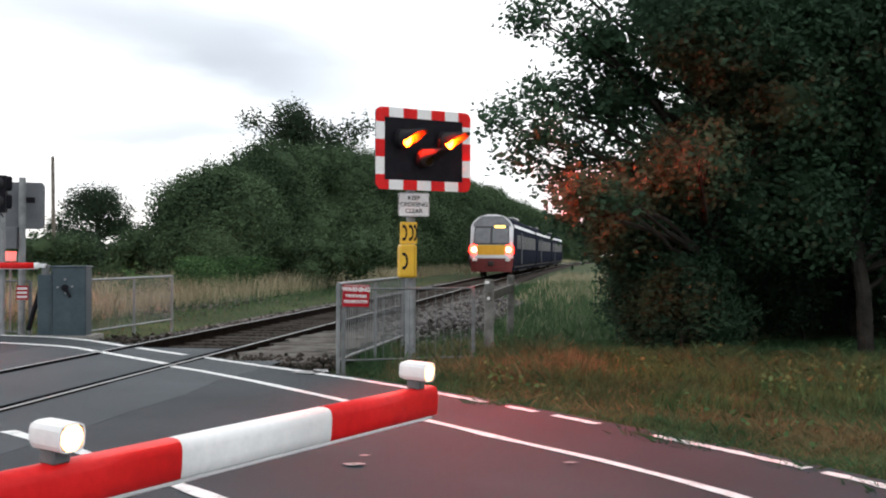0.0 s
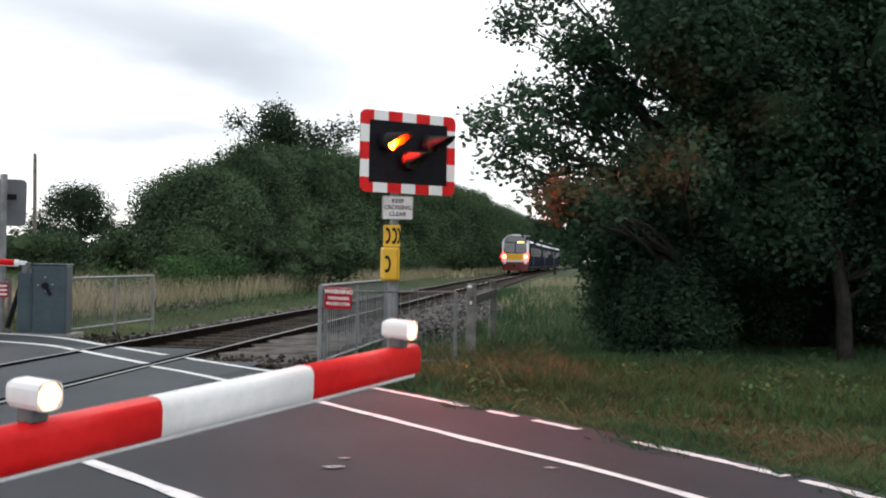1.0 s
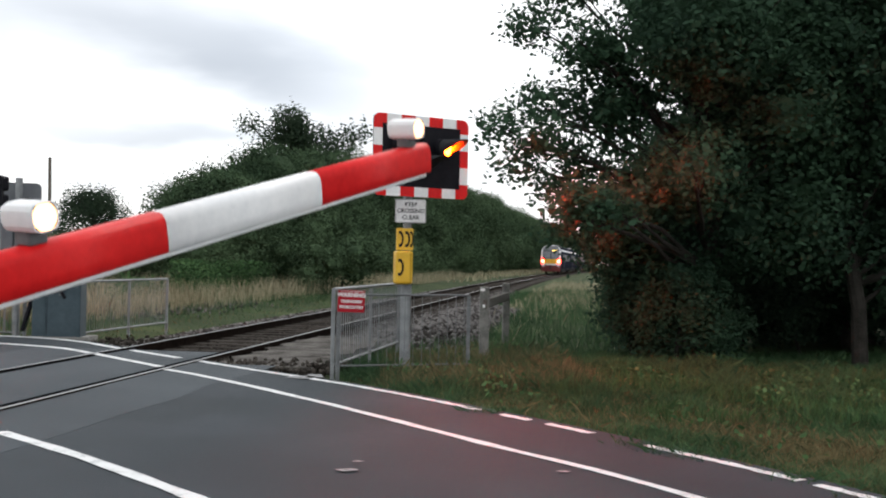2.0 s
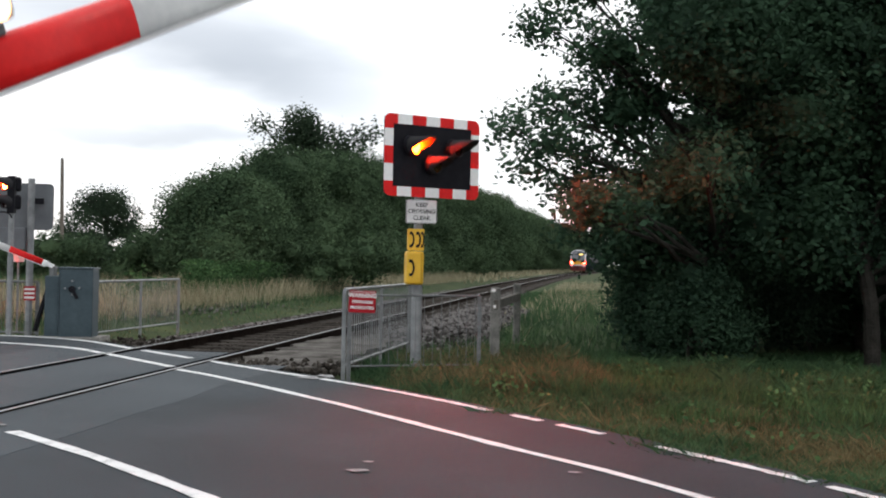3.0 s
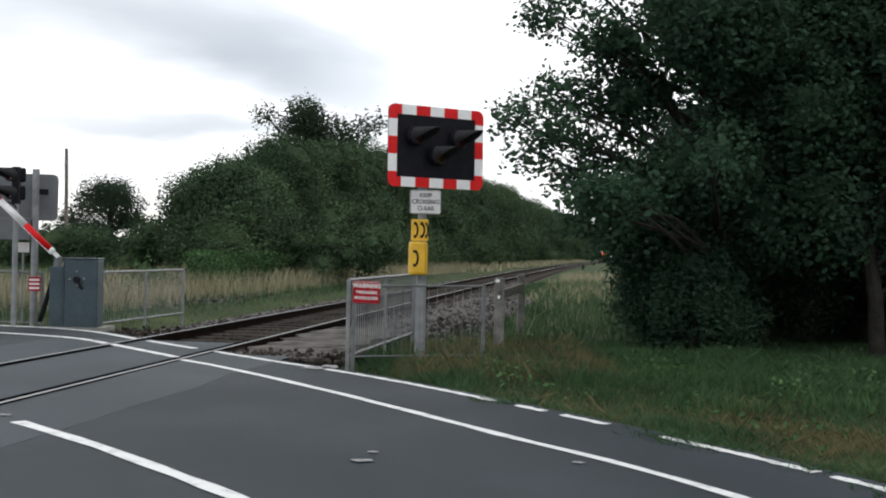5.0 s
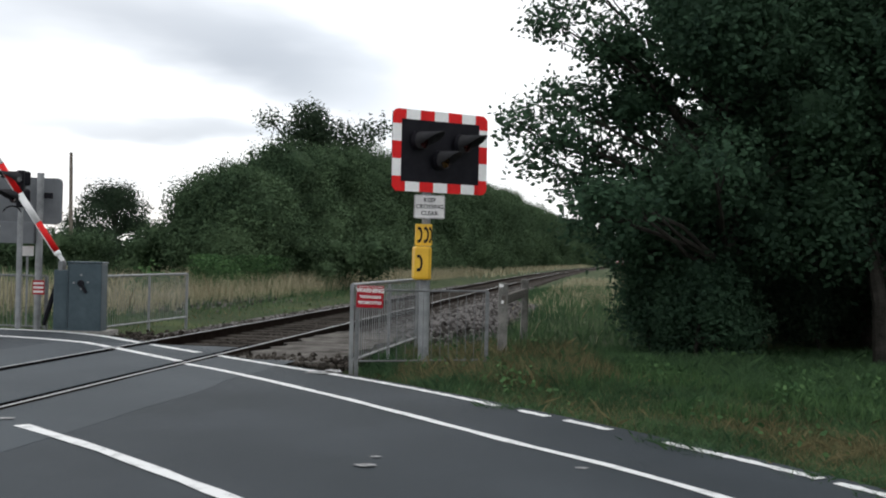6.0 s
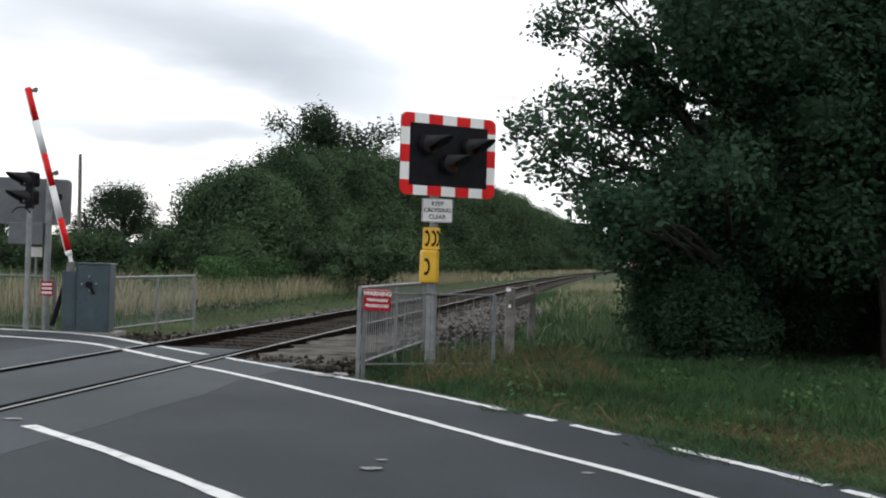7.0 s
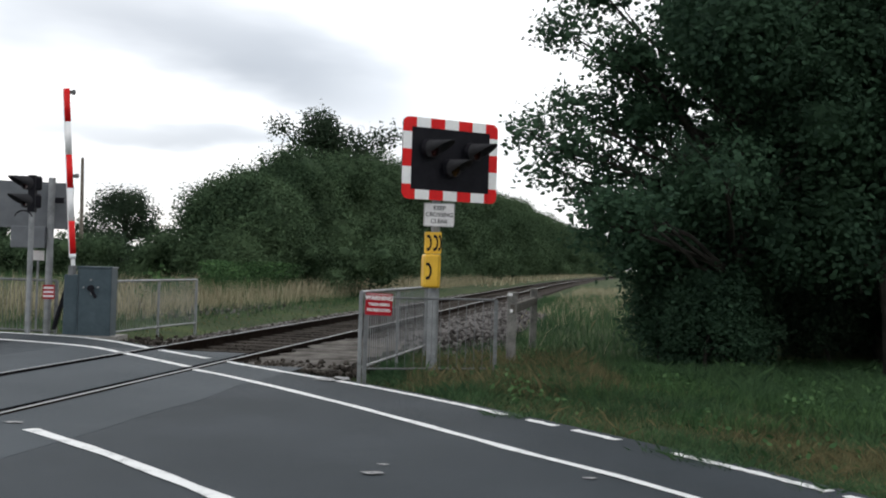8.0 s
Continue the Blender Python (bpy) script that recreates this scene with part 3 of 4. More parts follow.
def build_grass():
    rng = np.random.default_rng(3)
    ex, ey = np.array([p.x for p in EDGE]), np.array([p.y for p in EDGE])

    def scatter(n, x0, x1, y0, y1, keep):
        out = []
        X, Y, C = rng.uniform(x0, x1, n), rng.uniform(y0, y1, n), rng.random(n)
        dx, dy = np.gradient(ex), np.gradient(ey)
        for i0 in range(0, n, 4000):
            xs, ys = X[i0:i0 + 4000], Y[i0:i0 + 4000]
            d2 = (xs[:, None] - ex) ** 2 + (ys[:, None] - ey) ** 2
            i = d2.argmin(1)
            sign = np.where((xs - ex[i]) * dy[i] - (ys - ey[i]) * dx[i] > 0, 1.0, -1.0)
            for x, y, ro, c in zip(xs.tolist(), ys.tolist(), (np.sqrt(d2.min(1)) * sign).tolist(), C[i0:i0 + 4000]):
                if c < keep(x, y, ro, track_offset(x, y)[1]):
                    out.append((x, y, ground_z(x, y) - 0.01))
        return out

    def patch(x, y, s=0.8, o=0.0):
        return noise.noise((x * s + o, y * s, o)) * 0.5 + 0.5

    def lush(x, y):
        return max(0.0, min(1.0, (patch(x, y, 0.55, 4) - 0.30) * 4.0))

    def weedy(x, y):
        return y < 41 and x > -7.8 and patch(x, y, 0.45, 9) > 0.46

    green = scatter(150000, -0.9, 9.5, 5.6, 16.5, lambda x, y, ro, to: 0 if ro < 0.14 + 0.1 * patch(x, y, 2.5, 1) or to < 2.2 else 0.35 + 0.65 * lush(x, y))
    hh = np.array([0.04 + 0.30 * lush(x, y) * patch(x, y, 1.6, 3) ** 2 + 0.10 * min(1, max(0, (y - 10) / 4)) for x, y, _ in green])
    blades("grass", np.array(green), hh, 0.007, GRASS, "short green grass on the verge", 1, 0.6)
    # Some dead grass, with extra brown painted in for the lamps' red light.
    dry = scatter(100000, -0.9, 9.5, 5.6, 15.5, lambda x, y, ro, to: 0 if ro < 0.10 or to < 2.2 else 0.10 + 0.9 * (1 - 0.75 * lush(x, y)) * patch(x, y, 1.3, 6) * min(1.0, max(0.25, (5.5 - ro) / 4)))
    blades("dry_grass", np.array(dry), 0.11, 0.004, BROWNGRASS, "brown dried verge grass, partly standing in for red lamp light", 2, 0.8)
    straw = scatter(90000, 2.4, 9.5, 5.6, 10.5, lambda x, y, ro, to: 0 if ro < 0.12 else max(0.0, min(1.0, (patch(x, y, 0.9, 21) - 0.42) * 4)) * min(1, max(0, (x - 2.2) / 2)) * max(0.0, min(1, (2.6 - ro) / 1.2)))
    blades("dry_grass", np.array(straw), 0.11, 0.004, BROWNGRASS, "straw-coloured dry grass along the road edge", 22, 0.8)
    tuft = scatter(40000, -0.4, 2.2, 11.6, 16.5, lambda x, y, ro, to: 0 if ro < 0.45 or to < 2.4 else 0.05 + 0.5 * patch(x, y, 1.2, 8))
    blades("dry_grass", np.array(tuft), 0.27, 0.004, BROWNGRASS, "dead brown stems round the fence posts", 3, 0.4)
    edge = scatter(30000, 0.3, 3.5, 5.6, 10.2, lambda x, y, ro, to: 1.0 if -0.22 < ro < 0.25 and patch(x, y, 1.7, 14) > 0.57 else 0)
    blades("grass", np.array(edge), 0.13, 0.010, GRASS, "tufts of grass creeping over the road edge", 12, 0.9)
    tall = scatter(30000, 1.6, 18, 16.5, 75, lambda x, y, ro, to: min(1, max(0.06, (y - 22) / 14)) * patch(x, y, 0.5, 2) if 3.4 < to < 7.5 else 0)
    blades("dry_grass", np.array(tall), 0.38, 0.012, DRYGRASS, "tall pale grass beside the railway", 4)
    g2 = scatter(60000, -2, 14, 14.5, 55, lambda x, y, ro, to: 0.9 if (3.9 if 19.5 < y < 36 else 2.3) < to < 8.5 and ro > 0.4 else 0)
    blades("grass", np.array(g2), 0.24, 0.012, GRASS, "green grass on the railway shoulder", 5)
    # far side of the line
    far = scatter(240000, -22, 12, 19, 90, lambda x, y, ro, to: (0.9 if y < 75 else 0.4) * (0.12 if weedy(x, y) and to < -6.2 else 0.3 + 1.3 * patch(x, y, 0.25, 2)) if -9.5 < to < -4.4 and ro > 2.0 + 2 * patch(x, y, 0.4, 1) else 0)
    blades("dry_grass", np.array(far), 0.80, 0.009, DRYGRASS, "tall pale grass before the thicket", 6, 0.22)
    far2 = scatter(90000, -30, 6, 19.2, 60, lambda x, y, ro, to: (0.1 + 0.8 * patch(x, y, 0.3, 5)) if to < -3.3 and ro > 0.6 else 0)
    low = scatter(60000, -14, 8, 17.5, 50, lambda x, y, ro, to: 0.9 * patch(x, y, 0.8, 3) if -5.2 < to < -2.3 and ro > 0.3 else 0)
    blades("dry_grass", np.array(low[::2]), 0.10, 0.012, BROWNGRASS, "trodden brown grass beside the track", 14, 0.8)
    blades("grass", np.array(low[1::2]), 0.12, 0.012, GRASS, "short green grass beside the track", 15, 0.8)
    blades("grass", np.array(far2), 0.30, 0.014, GRASS, "rough green grass behind the crossing", 7)
    weeds = scatter(17000, -7.8, -2.0, 24, 42, lambda x, y, ro, to: 1.0 if -8.8 < to < -6.0 and weedy(x, y) else 0)
    tallness = np.repeat([0.25 + 2.2 * max(0.0, patch(x, y, 0.45, 9) - 0.46) * 3 + 0.5 * patch(x, y, 1.6, 17) for x, y, _ in weeds], 6)
    reach = np.random.default_rng(8).uniform((-0.2, -0.2, 0.05), (0.2, 0.2, 1.0), (len(weeds) * 6, 3))
    reach[:, 2] *= np.minimum(1.35, tallness)
    vs, fs = leaf_cloud(np.repeat(np.array(weeds), 6, 0) + reach, (0, 0, 1.2), 0.11, np.random.default_rng(8))
    tagged(raw("weeds", vs.tolist(), fs, WEED), "bright green nettles and weeds before the thicket", "weeds", kind="stuff")
    farther = scatter(9000, 0, 40, 75, 240, lambda x, y, ro, to: 1.0 if -8 < to < -3 else 0)
    blades("dry_grass", np.array(farther), 0.6, 0.11, DRYGRASS, "pale grass along the distant line", 9)
    # docks and brambles along the verge and round the fence
    docks = scatter(700, -0.3, 8.5, 7.0, 16.5, lambda x, y, ro, to: 1.0 if ro > 0.5 and to > 2.6 and patch(x, y, 0.8, 31) > 0.56 else 0)
    rise = np.random.default_rng(33).uniform((-0.16, -0.16, 0.06), (0.16, 0.16, 0.28), (len(docks) * 9, 3))
    vs, fs = leaf_cloud(np.repeat(np.array(docks), 9, 0) + rise, (0, 0, 1.2), 0.055, np.random.default_rng(34), 6)
    tagged(raw("weeds", vs.tolist(), fs, WEED), "broad-leaved docks and brambles in the verge", "weeds", kind="stuff")
    # right-hand verge by the wood, thicker green tussocks
    tus = scatter(22000, 1.5, 9.5, 9.5, 15.5, lambda x, y, ro, to: 1.0 if ro > 1.2 and patch(x, y, 0.7, 11) > 0.45 else 0)
    blades("grass", np.array(tus), 0.20, 0.011, WEED, "lush green grass under the trees", 10)


def build_sleepers():
    bm = B((2.5, 0.25, 0.2), bevel=0.02)
    me = bpy.data.meshes.new("sleeper")
    bm.to_mesh(me)
    bm.free()
    me.materials.append(SLEEPER)
    bed = bpy.data.objects["ballast_bed"]
    for i in range(150):
        p, h = track(6.2 + i * 0.68)
        ob = new("sleeper", me)
        ob.parent = bed
        ob.matrix_basis = pose(p.x, p.y, -0.225, 0, 0, -math.degrees(h))


# ---- lamps whose flashing is imitated by flipping a two-faced disc ----
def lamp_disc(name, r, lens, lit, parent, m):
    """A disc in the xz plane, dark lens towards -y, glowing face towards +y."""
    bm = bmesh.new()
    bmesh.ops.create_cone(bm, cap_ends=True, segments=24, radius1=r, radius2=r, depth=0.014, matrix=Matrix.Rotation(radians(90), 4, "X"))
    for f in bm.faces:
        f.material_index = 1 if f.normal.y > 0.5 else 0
    ob = part(name, bm, lens, parent, "round two-faced lamp disc, flipped to stand in for switching")
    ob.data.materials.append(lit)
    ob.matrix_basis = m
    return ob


def cowl(name, r, length, parent, m):
    """A tube open towards -y, cut away below at its mouth."""
    n, vs, fs = 24, [], []
    for i in range(n):
        a = 2 * math.pi * i / n
        c, s_ = math.cos(a), math.sin(a)
        reach = length * (0.18 + 0.82 * max(0.0, (s_ + 0.5) / 1.5) ** 0.85)
        for rr, y in ((r, 0.06), (r, -reach), (r - 0.008, -reach), (r - 0.008, 0.0)):
            vs.append((rr * c, y, rr * s_ - 0.10 * max(0, -y) * 0.5))
    for i in range(n):
        j = (i + 1) % n
        for k in range(3):
            fs.append((4 * i + k, 4 * j + k, 4 * j + k + 1, 4 * i + k + 1))
    fs.append(tuple(4 * i for i in range(n)))
    ob = raw(name, vs, fs, HOOD, parent)
    for p in ob.data.polygons:
        p.use_smooth = len(p.vertices) == 4
    ob.matrix_basis = m
    return ob


LENS = mat("dark_red_lens", (0.020, 0.004, 0.004), (0.035, 0.006, 0.006), 8, 0.2)
AMBERLENS = mat("dark_amber_lens", (0.03, 0.015, 0.004), (0.045, 0.022, 0.006), 8, 0.2)
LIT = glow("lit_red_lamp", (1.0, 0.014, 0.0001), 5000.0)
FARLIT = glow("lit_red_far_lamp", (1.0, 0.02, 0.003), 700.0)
BOOMLIT = glow("lit_boom_lamp", (1.0, 0.42, 0.16), 6.0)
BOOMRED = glow("lit_boom_lamp_red", (1.0, 0.06, 0.03), 5.0)
TAIL = glow("lit_tail_lamp", (1.0, 0.10, 0.05), 34.0)
DISPLAY = glow("destination_display", (1.0, 0.7, 0.15), 2.5)
BOARDBACK = mat("grey_board_back", (0.11, 0.12, 0.132), (0.155, 0.165, 0.178), 4, 0.6, spec=0.25)
FLASHERS = {"left": [], "right": []}


def chequered_board(sig, m, w=1.35, h=1.0):
    bd = part("backboard", plate(bmesh.new(), w, h, 0.02, 0.09), BLACK, sig, "black backing board with red and white chequered border")
    bd.matrix_basis = m
    back = part("board_back", plate(bmesh.new(), w - 0.01, h - 0.01, 0.006, 0.085), BOARDBACK, bd, "plain grey rear sheet of the board")
    back.matrix_basis = pose(0, 0.0135, 0)
    b = 0.125
    y = -0.0125

    def cell(x0, x1, z0, z1, material, round_at=None):
        bm = bmesh.new()
        if round_at is None:
            box(bm, (x1 - x0, 0.005, z1 - z0), ((x0 + x1) / 2, y, (z0 + z1) / 2))
        else:
            sx, sz = round_at
            cx, cz, r = (w / 2 - 0.09) * sx, (h / 2 - 0.09) * sz, 0.09
            pts = [((w / 2 - b - 0.065) * sx, (h / 2) * sz), ((w / 2 - b - 0.065) * sx, (h / 2 - b) * sz), ((w / 2 - b) * sx, (h / 2 - b) * sz),
                   ((w / 2 - b) * sx, (h / 2 - b - 0.065) * sz), ((w / 2) * sx, (h / 2 - b - 0.065) * sz)]
            for i in range(7):
                a = radians(15 * i)
                pts.append((cx + sx * r * math.cos(a), cz + sz * r * math.sin(a)))
            f = bm.faces.new([bm.verts.new((px, y - 0.0025, pz)) for px, pz in pts])
            o = bmesh.ops.extrude_face_region(bm, geom=[f])
            bmesh.ops.translate(bm, vec=(0, 0.005, 0), verts=[v for v in o["geom"] if isinstance(v, bmesh.types.BMVert)])
            bmesh.ops.recalc_face_normals(bm, faces=bm.faces)
        part("border_cell", bm, material, bd)
    xs = np.linspace(-w / 2 + b + 0.065, w / 2 - b - 0.065, 6)
    zs = np.linspace(-h / 2 + b + 0.065, h / 2 - b - 0.065, 4)
    for i in range(5):
        c = WHITE if i % 2 == 0 else RED
        cell(xs[i], xs[i + 1], h / 2 - b, h / 2, c)
        cell(xs[i], xs[i + 1], -h / 2, -h / 2 + b, c)
    for i in range(3):
        c = WHITE if i % 2 == 0 else RED
        cell(-w / 2, -w / 2 + b, zs[i], zs[i + 1], c)
        cell(w / 2 - b, w / 2, zs[i], zs[i + 1], c)
    for sx in (-1, 1):
        for sz in (-1, 1):
            cell(0, 0, 0, 0, RED, (sx, sz))
    return bd


def handset(name, size, m, parent):
    """A telephone handset symbol: a bent bar with two ends, in the xz plane."""
    bm = bmesh.new()
    prev = None
    for i in range(9):
        a = radians(-62 + 124 * i / 8)
        p = (size * 0.42 * math.cos(a) - size * 0.2, size * 0.5 * math.sin(a))
        if prev:
            dx, dz = p[0] - prev[0], p[1] - prev[1]
            box(bm, (math.hypot(dx, dz) * 1.15, 0.003, size * 0.19), ((p[0] + prev[0]) / 2, 0, (p[1] + prev[1]) / 2), Matrix.Rotation(-math.atan2(dz, dx), 4, "Y"))
        prev = p
    for s_ in (-1, 1):
        box(bm, (size * 0.3, 0.0036, size * 0.2), (-size * 0.08, 0, s_ * size * 0.44))
    ob = part(name, bm, BLACK, parent)
    ob.matrix_basis = m
    return ob


def build_signal():
    sig = empty("crossing_signal", pose(-0.11, 13.93, -0.07), "level crossing warning lamps on a grey post in the verge", "signal")
    part("post", RD((0, 0, -0.3), (0, 0, 3.0), 0.058, n=14), GALV, sig, smooth=False)
    part("post_sleeve", RD((0, 0, -0.3), (0, 0, 1.15), 0.072, n=14), GALV, sig)
    turn = pose(0, 0, 0, 0, 0, 29)
    bm = box(bmesh.new(), (0.5, 0.07, 0.09), (0.06, 0.045, 2.78), turn)
    part("bracket", bm, GALVDARK, sig)
    bd_m = Matrix.Translation((0.165, -0.03, 2.795)) @ turn
    bd = chequered_board(sig, bd_m, 1.41, 1.05)
    for side, x, z in (("left", -0.36, 0.13), ("right", 0.27, 0.13), ("amber", -0.04, -0.10)):
        m = bd_m @ pose(x, -0.03, z, 0, 0, 24)
        part("lamp_housing", RD((0, -0.06, 0), (0, 0.0, 0), 0.125, n=24), BLACK, sig).matrix_basis = m
        cowl("lamp_hood", 0.115, 0.36 if side != "amber" else 0.30, sig, m @ pose(0, -0.06, 0))
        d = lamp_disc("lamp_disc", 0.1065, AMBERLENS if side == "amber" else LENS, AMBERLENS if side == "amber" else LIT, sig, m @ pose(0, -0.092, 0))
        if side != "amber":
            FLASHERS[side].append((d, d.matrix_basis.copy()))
    face = pose(0, 0, 0, 0, 0, 13)
    s1 = part("notice", plate(bmesh.new(), 0.41, 0.31, 0.012, 0.02), SIGNWHITE, sig, "white notice plate with black letters")
    s1.matrix_basis = Matrix.Translation((0.04, -0.085, 2.085)) @ face
    for i, word in enumerate(("KEEP", "CROSSING", "CLEAR")):
        writing("lettering", word, 0.076, pose(0, -0.008, 0.085 - 0.085 * i), BLACK, s1)
    for x, z, w, h in ((0, 0.148, 0.40, 0.006), (0, -0.148, 0.40, 0.006), (0.198, 0, 0.006, 0.29), (-0.198, 0, 0.006, 0.29)):
        part("border", B((w, 0.003, h), (x, -0.0075, z)), BLACK, s1)
    s2 = part("telephone_sign", plate(bmesh.new(), 0.215, 0.28, 0.05, 0.015), YELLOW, sig, "yellow plate with black telephone symbols")
    s2.matrix_basis = Matrix.Translation((-0.03, -0.10, 1.72)) @ pose(0, 0, 0, 0, 0, 10)
    for x in (-0.055, 0.03, 0.085):
        handset("handset_symbol", 0.19, pose(x, -0.0275, 0) @ Matrix.Diagonal((0.62 if x < 0.08 else 0.4, 1, 1, 1)), s2)
    ph = part("telephone_box", B((0.225, 0.2, 0.43), bevel=0.035, seg=3), YELLOW, sig, "yellow emergency telephone box", smooth=False)
    ph.matrix_basis = Matrix.Translation((-0.045, -0.14, 1.355)) @ pose(0, 0, 0, 0, 0, 14)
    handset("handset_symbol", 0.2, pose(-0.055, -0.1018, 0.0) @ Matrix.Diagonal((0.7, 1, 1, 1)), ph)
    part("hinge", B((0.012, 0.205, 0.40), (0.075, -0.002, 0)), mat("worn_yellow_edge", (0.4, 0.24, 0.01), (0.5, 0.31, 0.015), 6), ph)


# ---- guard fences ----
def fence_panel(f, a, b, h, bars, lift=0.12, rail=0.022, bar=0.008, mid=0, material=None, zb=0.0):
    """One panel of vertical bars between two posts, from a to b on the ground."""
    g = material or GALV
    a, b = Vector((*a, zb)), Vector((*b, zb))
    for p in (a, b):
        part("post", B((0.05, 0.05, h + 0.3), (p.x, p.y, zb + h / 2 - 0.15), bevel=0.004), g, f)
    z = Vector((0, 0, 1))
    part("top_rail", RD(a + z * h, b + z * h, rail, n=8), g, f)
    part("bottom_rail", RD(a + z * lift, b + z * lift, rail * 0.85, n=8), g, f)
    for i in range(mid):
        p = a.lerp(b, (i + 1) / (mid + 1))
        part("post", B((0.045, 0.045, h + 0.2), (p.x, p.y, zb + h / 2 - 0.1), bevel=0.004), g, f)
    me = None
    for i in range(bars):
        p = a.lerp(b, (i + 0.5) / bars)
        if me is None:
            ob = part("bar", RD((0, 0, lift), (0, 0, h), bar, n=6), g, f)
            me = ob.data
        else:
            ob = new("bar", me)
            ob.parent = f
        ob.matrix_basis = Matrix.Translation(p)


def build_fences():
    z0 = -0.06
    f = empty("guard_fence", pose(0, 0, 0), "galvanised steel bar fence with a red warning plate beside the track", "fence")
    fence_panel(f, (-1.0, 13.3), (-0.25, 17.3), 1.06, 36, mid=1, zb=z0, bar=0.0055)
    fence_panel(f, (-0.93, 13.22), (0.70, 13.75), 1.0, 15, zb=z0, bar=0.004, rail=0.014, material=GALVDARK)
    # the warning plate, wired to the corner
    s = part("warning_plate", plate(bmesh.new(), 0.335, 0.27, 0.006, 0.01), PLATERED, f, "red plate with white warning letters")
    s.matrix_basis = pose(-0.775, 13.20, 0.86, 0, 2, 15)
    for i, (word, size) in enumerate((("WARNING", 0.072), ("TRESPASSERS", 0.046), ("PROSECUTED", 0.048))):
        writing("lettering", word, size, pose(0, -0.005, (0.075, -0.005, -0.075)[i]), SIGNWHITE, s, 0.045)
    part("rule", B((0.31, 0.002, 0.006), (0, -0.004, 0.122)), SIGNWHITE, s)
    # concrete posts with a timber rail
    g = empty("post_and_rail_fence", pose(0, 0, 0), "old concrete posts with a dark timber rail in long grass", "fence")
    part("post", B((0.13, 0.13, 1.5), (1.0, 15.2, 0.27), bevel=0.012), POSTGREY, g, "weathered concrete post")
    part("post", B((0.12, 0.12, 1.5), (1.63, 19.0, 0.26), bevel=0.012), POSTGREY, g, "pale concrete post")
    part("rail", box(bmesh.new(), (0.07, 4.0, 0.14), (1.33, 17.1, 0.78), pose(0, 0, 0, 0, 0, -9.5), bevel=0.01), WOOD, g)
    part("cap", B((0.06, 0.004, 0.04), (0.965, 15.12, 0.98)), WHITE, g)
    part("cap", B((0.035, 0.004, 0.045), (0.985, 15.12, 0.75)), WHITE, g)
    # far side of the line
    k = empty("guard_fence", pose(0, 0, 0), "grey welded mesh fence panel beside the barrier cabinet", "fence")
    fence_panel(k, (-5.66, 18.5), (-5.03, 21.9), 0.98, 40, mid=1, zb=-0.07, lift=0.10, bar=0.0045, material=GALV)
    k2 = empty("guard_fence", pose(0, 0, 0), "grey welded mesh fence panel before rough grass", "fence")
    fence_panel(k2, (-9.6, 19.4), (-6.75, 18.75), 0.95, 40, mid=1, zb=-0.07, lift=0.06, bar=0.0045, material=GALVDARK)


# ---- barriers ----
def boom(parent, length, band, bands, height, lamps, lit, m, lens):
    """A boom along +x from its pivot, in red and white sleeves, tip at length."""
    core = part("boom", B((length, 0.045, height * 0.7), (length / 2, 0, -height * 0.02), bevel=0.006), WHITE, parent, "red and white striped barrier boom")
    core.matrix_basis = m

    def sleeve(x0, x1, material):
        vs, fs = [], []
        prof = [(0.030, -0.5), (0.035, -0.46), (0.037, -0.2), (0.037, 0.2), (0.034, 0.34), (0.028, 0.43), (0.018, 0.485), (0.0, 0.5), (-0.018, 0.485), (-0.028, 0.43), (-0.034, 0.34), (-0.037, 0.2), (-0.037, -0.2), (-0.035, -0.46), (-0.030, -0.5)]
        for x in (x0, x1):
            vs += [(x, y, z * height) for y, z in prof]
        n = len(prof)
        fs = [(i, (i + 1) % n, n + (i + 1) % n, n + i) for i in range(n)] + [tuple(range(n))[::-1], tuple(range(n, 2 * n))]
        ob = raw("sleeve", vs, fs, material, core)
        for f in ob.data.polygons:
            f.use_smooth = len(f.vertices) == 4
        return ob
    x = length
    for i in range(bands):
        x0 = max(0.12, x - band)
        sleeve(x0 + 0.001, x, RED if i % 2 == 0 else WHITE)
        x = x0
        if x <= 0.13:
            break
    part("edge_strip", B((length - 0.15, 0.05, 0.016), (length / 2 + 0.06, 0, -height * 0.5 - 0.006), bevel=0.004), WHITE, core)
    discs = []
    for back in lamps:
        lx = length - back
        part("lamp_foot", B((0.055, 0.05, 0.04), (lx, 0, height * 0.5 + 0.016), bevel=0.006), GALVDARK, core)
        # the housing: a rounded box, open to the road on its -y side
        vs, fs, n = [], [], 20
        for i in range(n):
            a = 2 * math.pi * (i + 0.5) / n
            ca, sa = math.cos(a), math.sin(a)
            q = (abs(ca) ** 4 + abs(sa) ** 4) ** -0.25
            for rr, y in ((0.030, 0.056), (0.037, 0.040), (0.037, -0.056), (0.033, -0.056), (0.033, -0.04)):
                vs.append((lx + rr * ca * q, y, height * 0.5 + 0.062 + rr * sa * q * 0.92))
        for i in range(n):
            j = (i + 1) % n
            for k in range(4):
                fs.append((5 * i + k, 5 * j + k, 5 * j + k + 1, 5 * i + k + 1))
        fs.append(tuple(5 * i for i in range(n)))
        raw("lamp_housing", vs, fs, WHITE if lit is BOOMLIT else GALVDARK, core, "rounded lamp housing")
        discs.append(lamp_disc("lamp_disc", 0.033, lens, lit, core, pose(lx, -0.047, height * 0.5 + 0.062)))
    return core, discs


BOOMS = {}


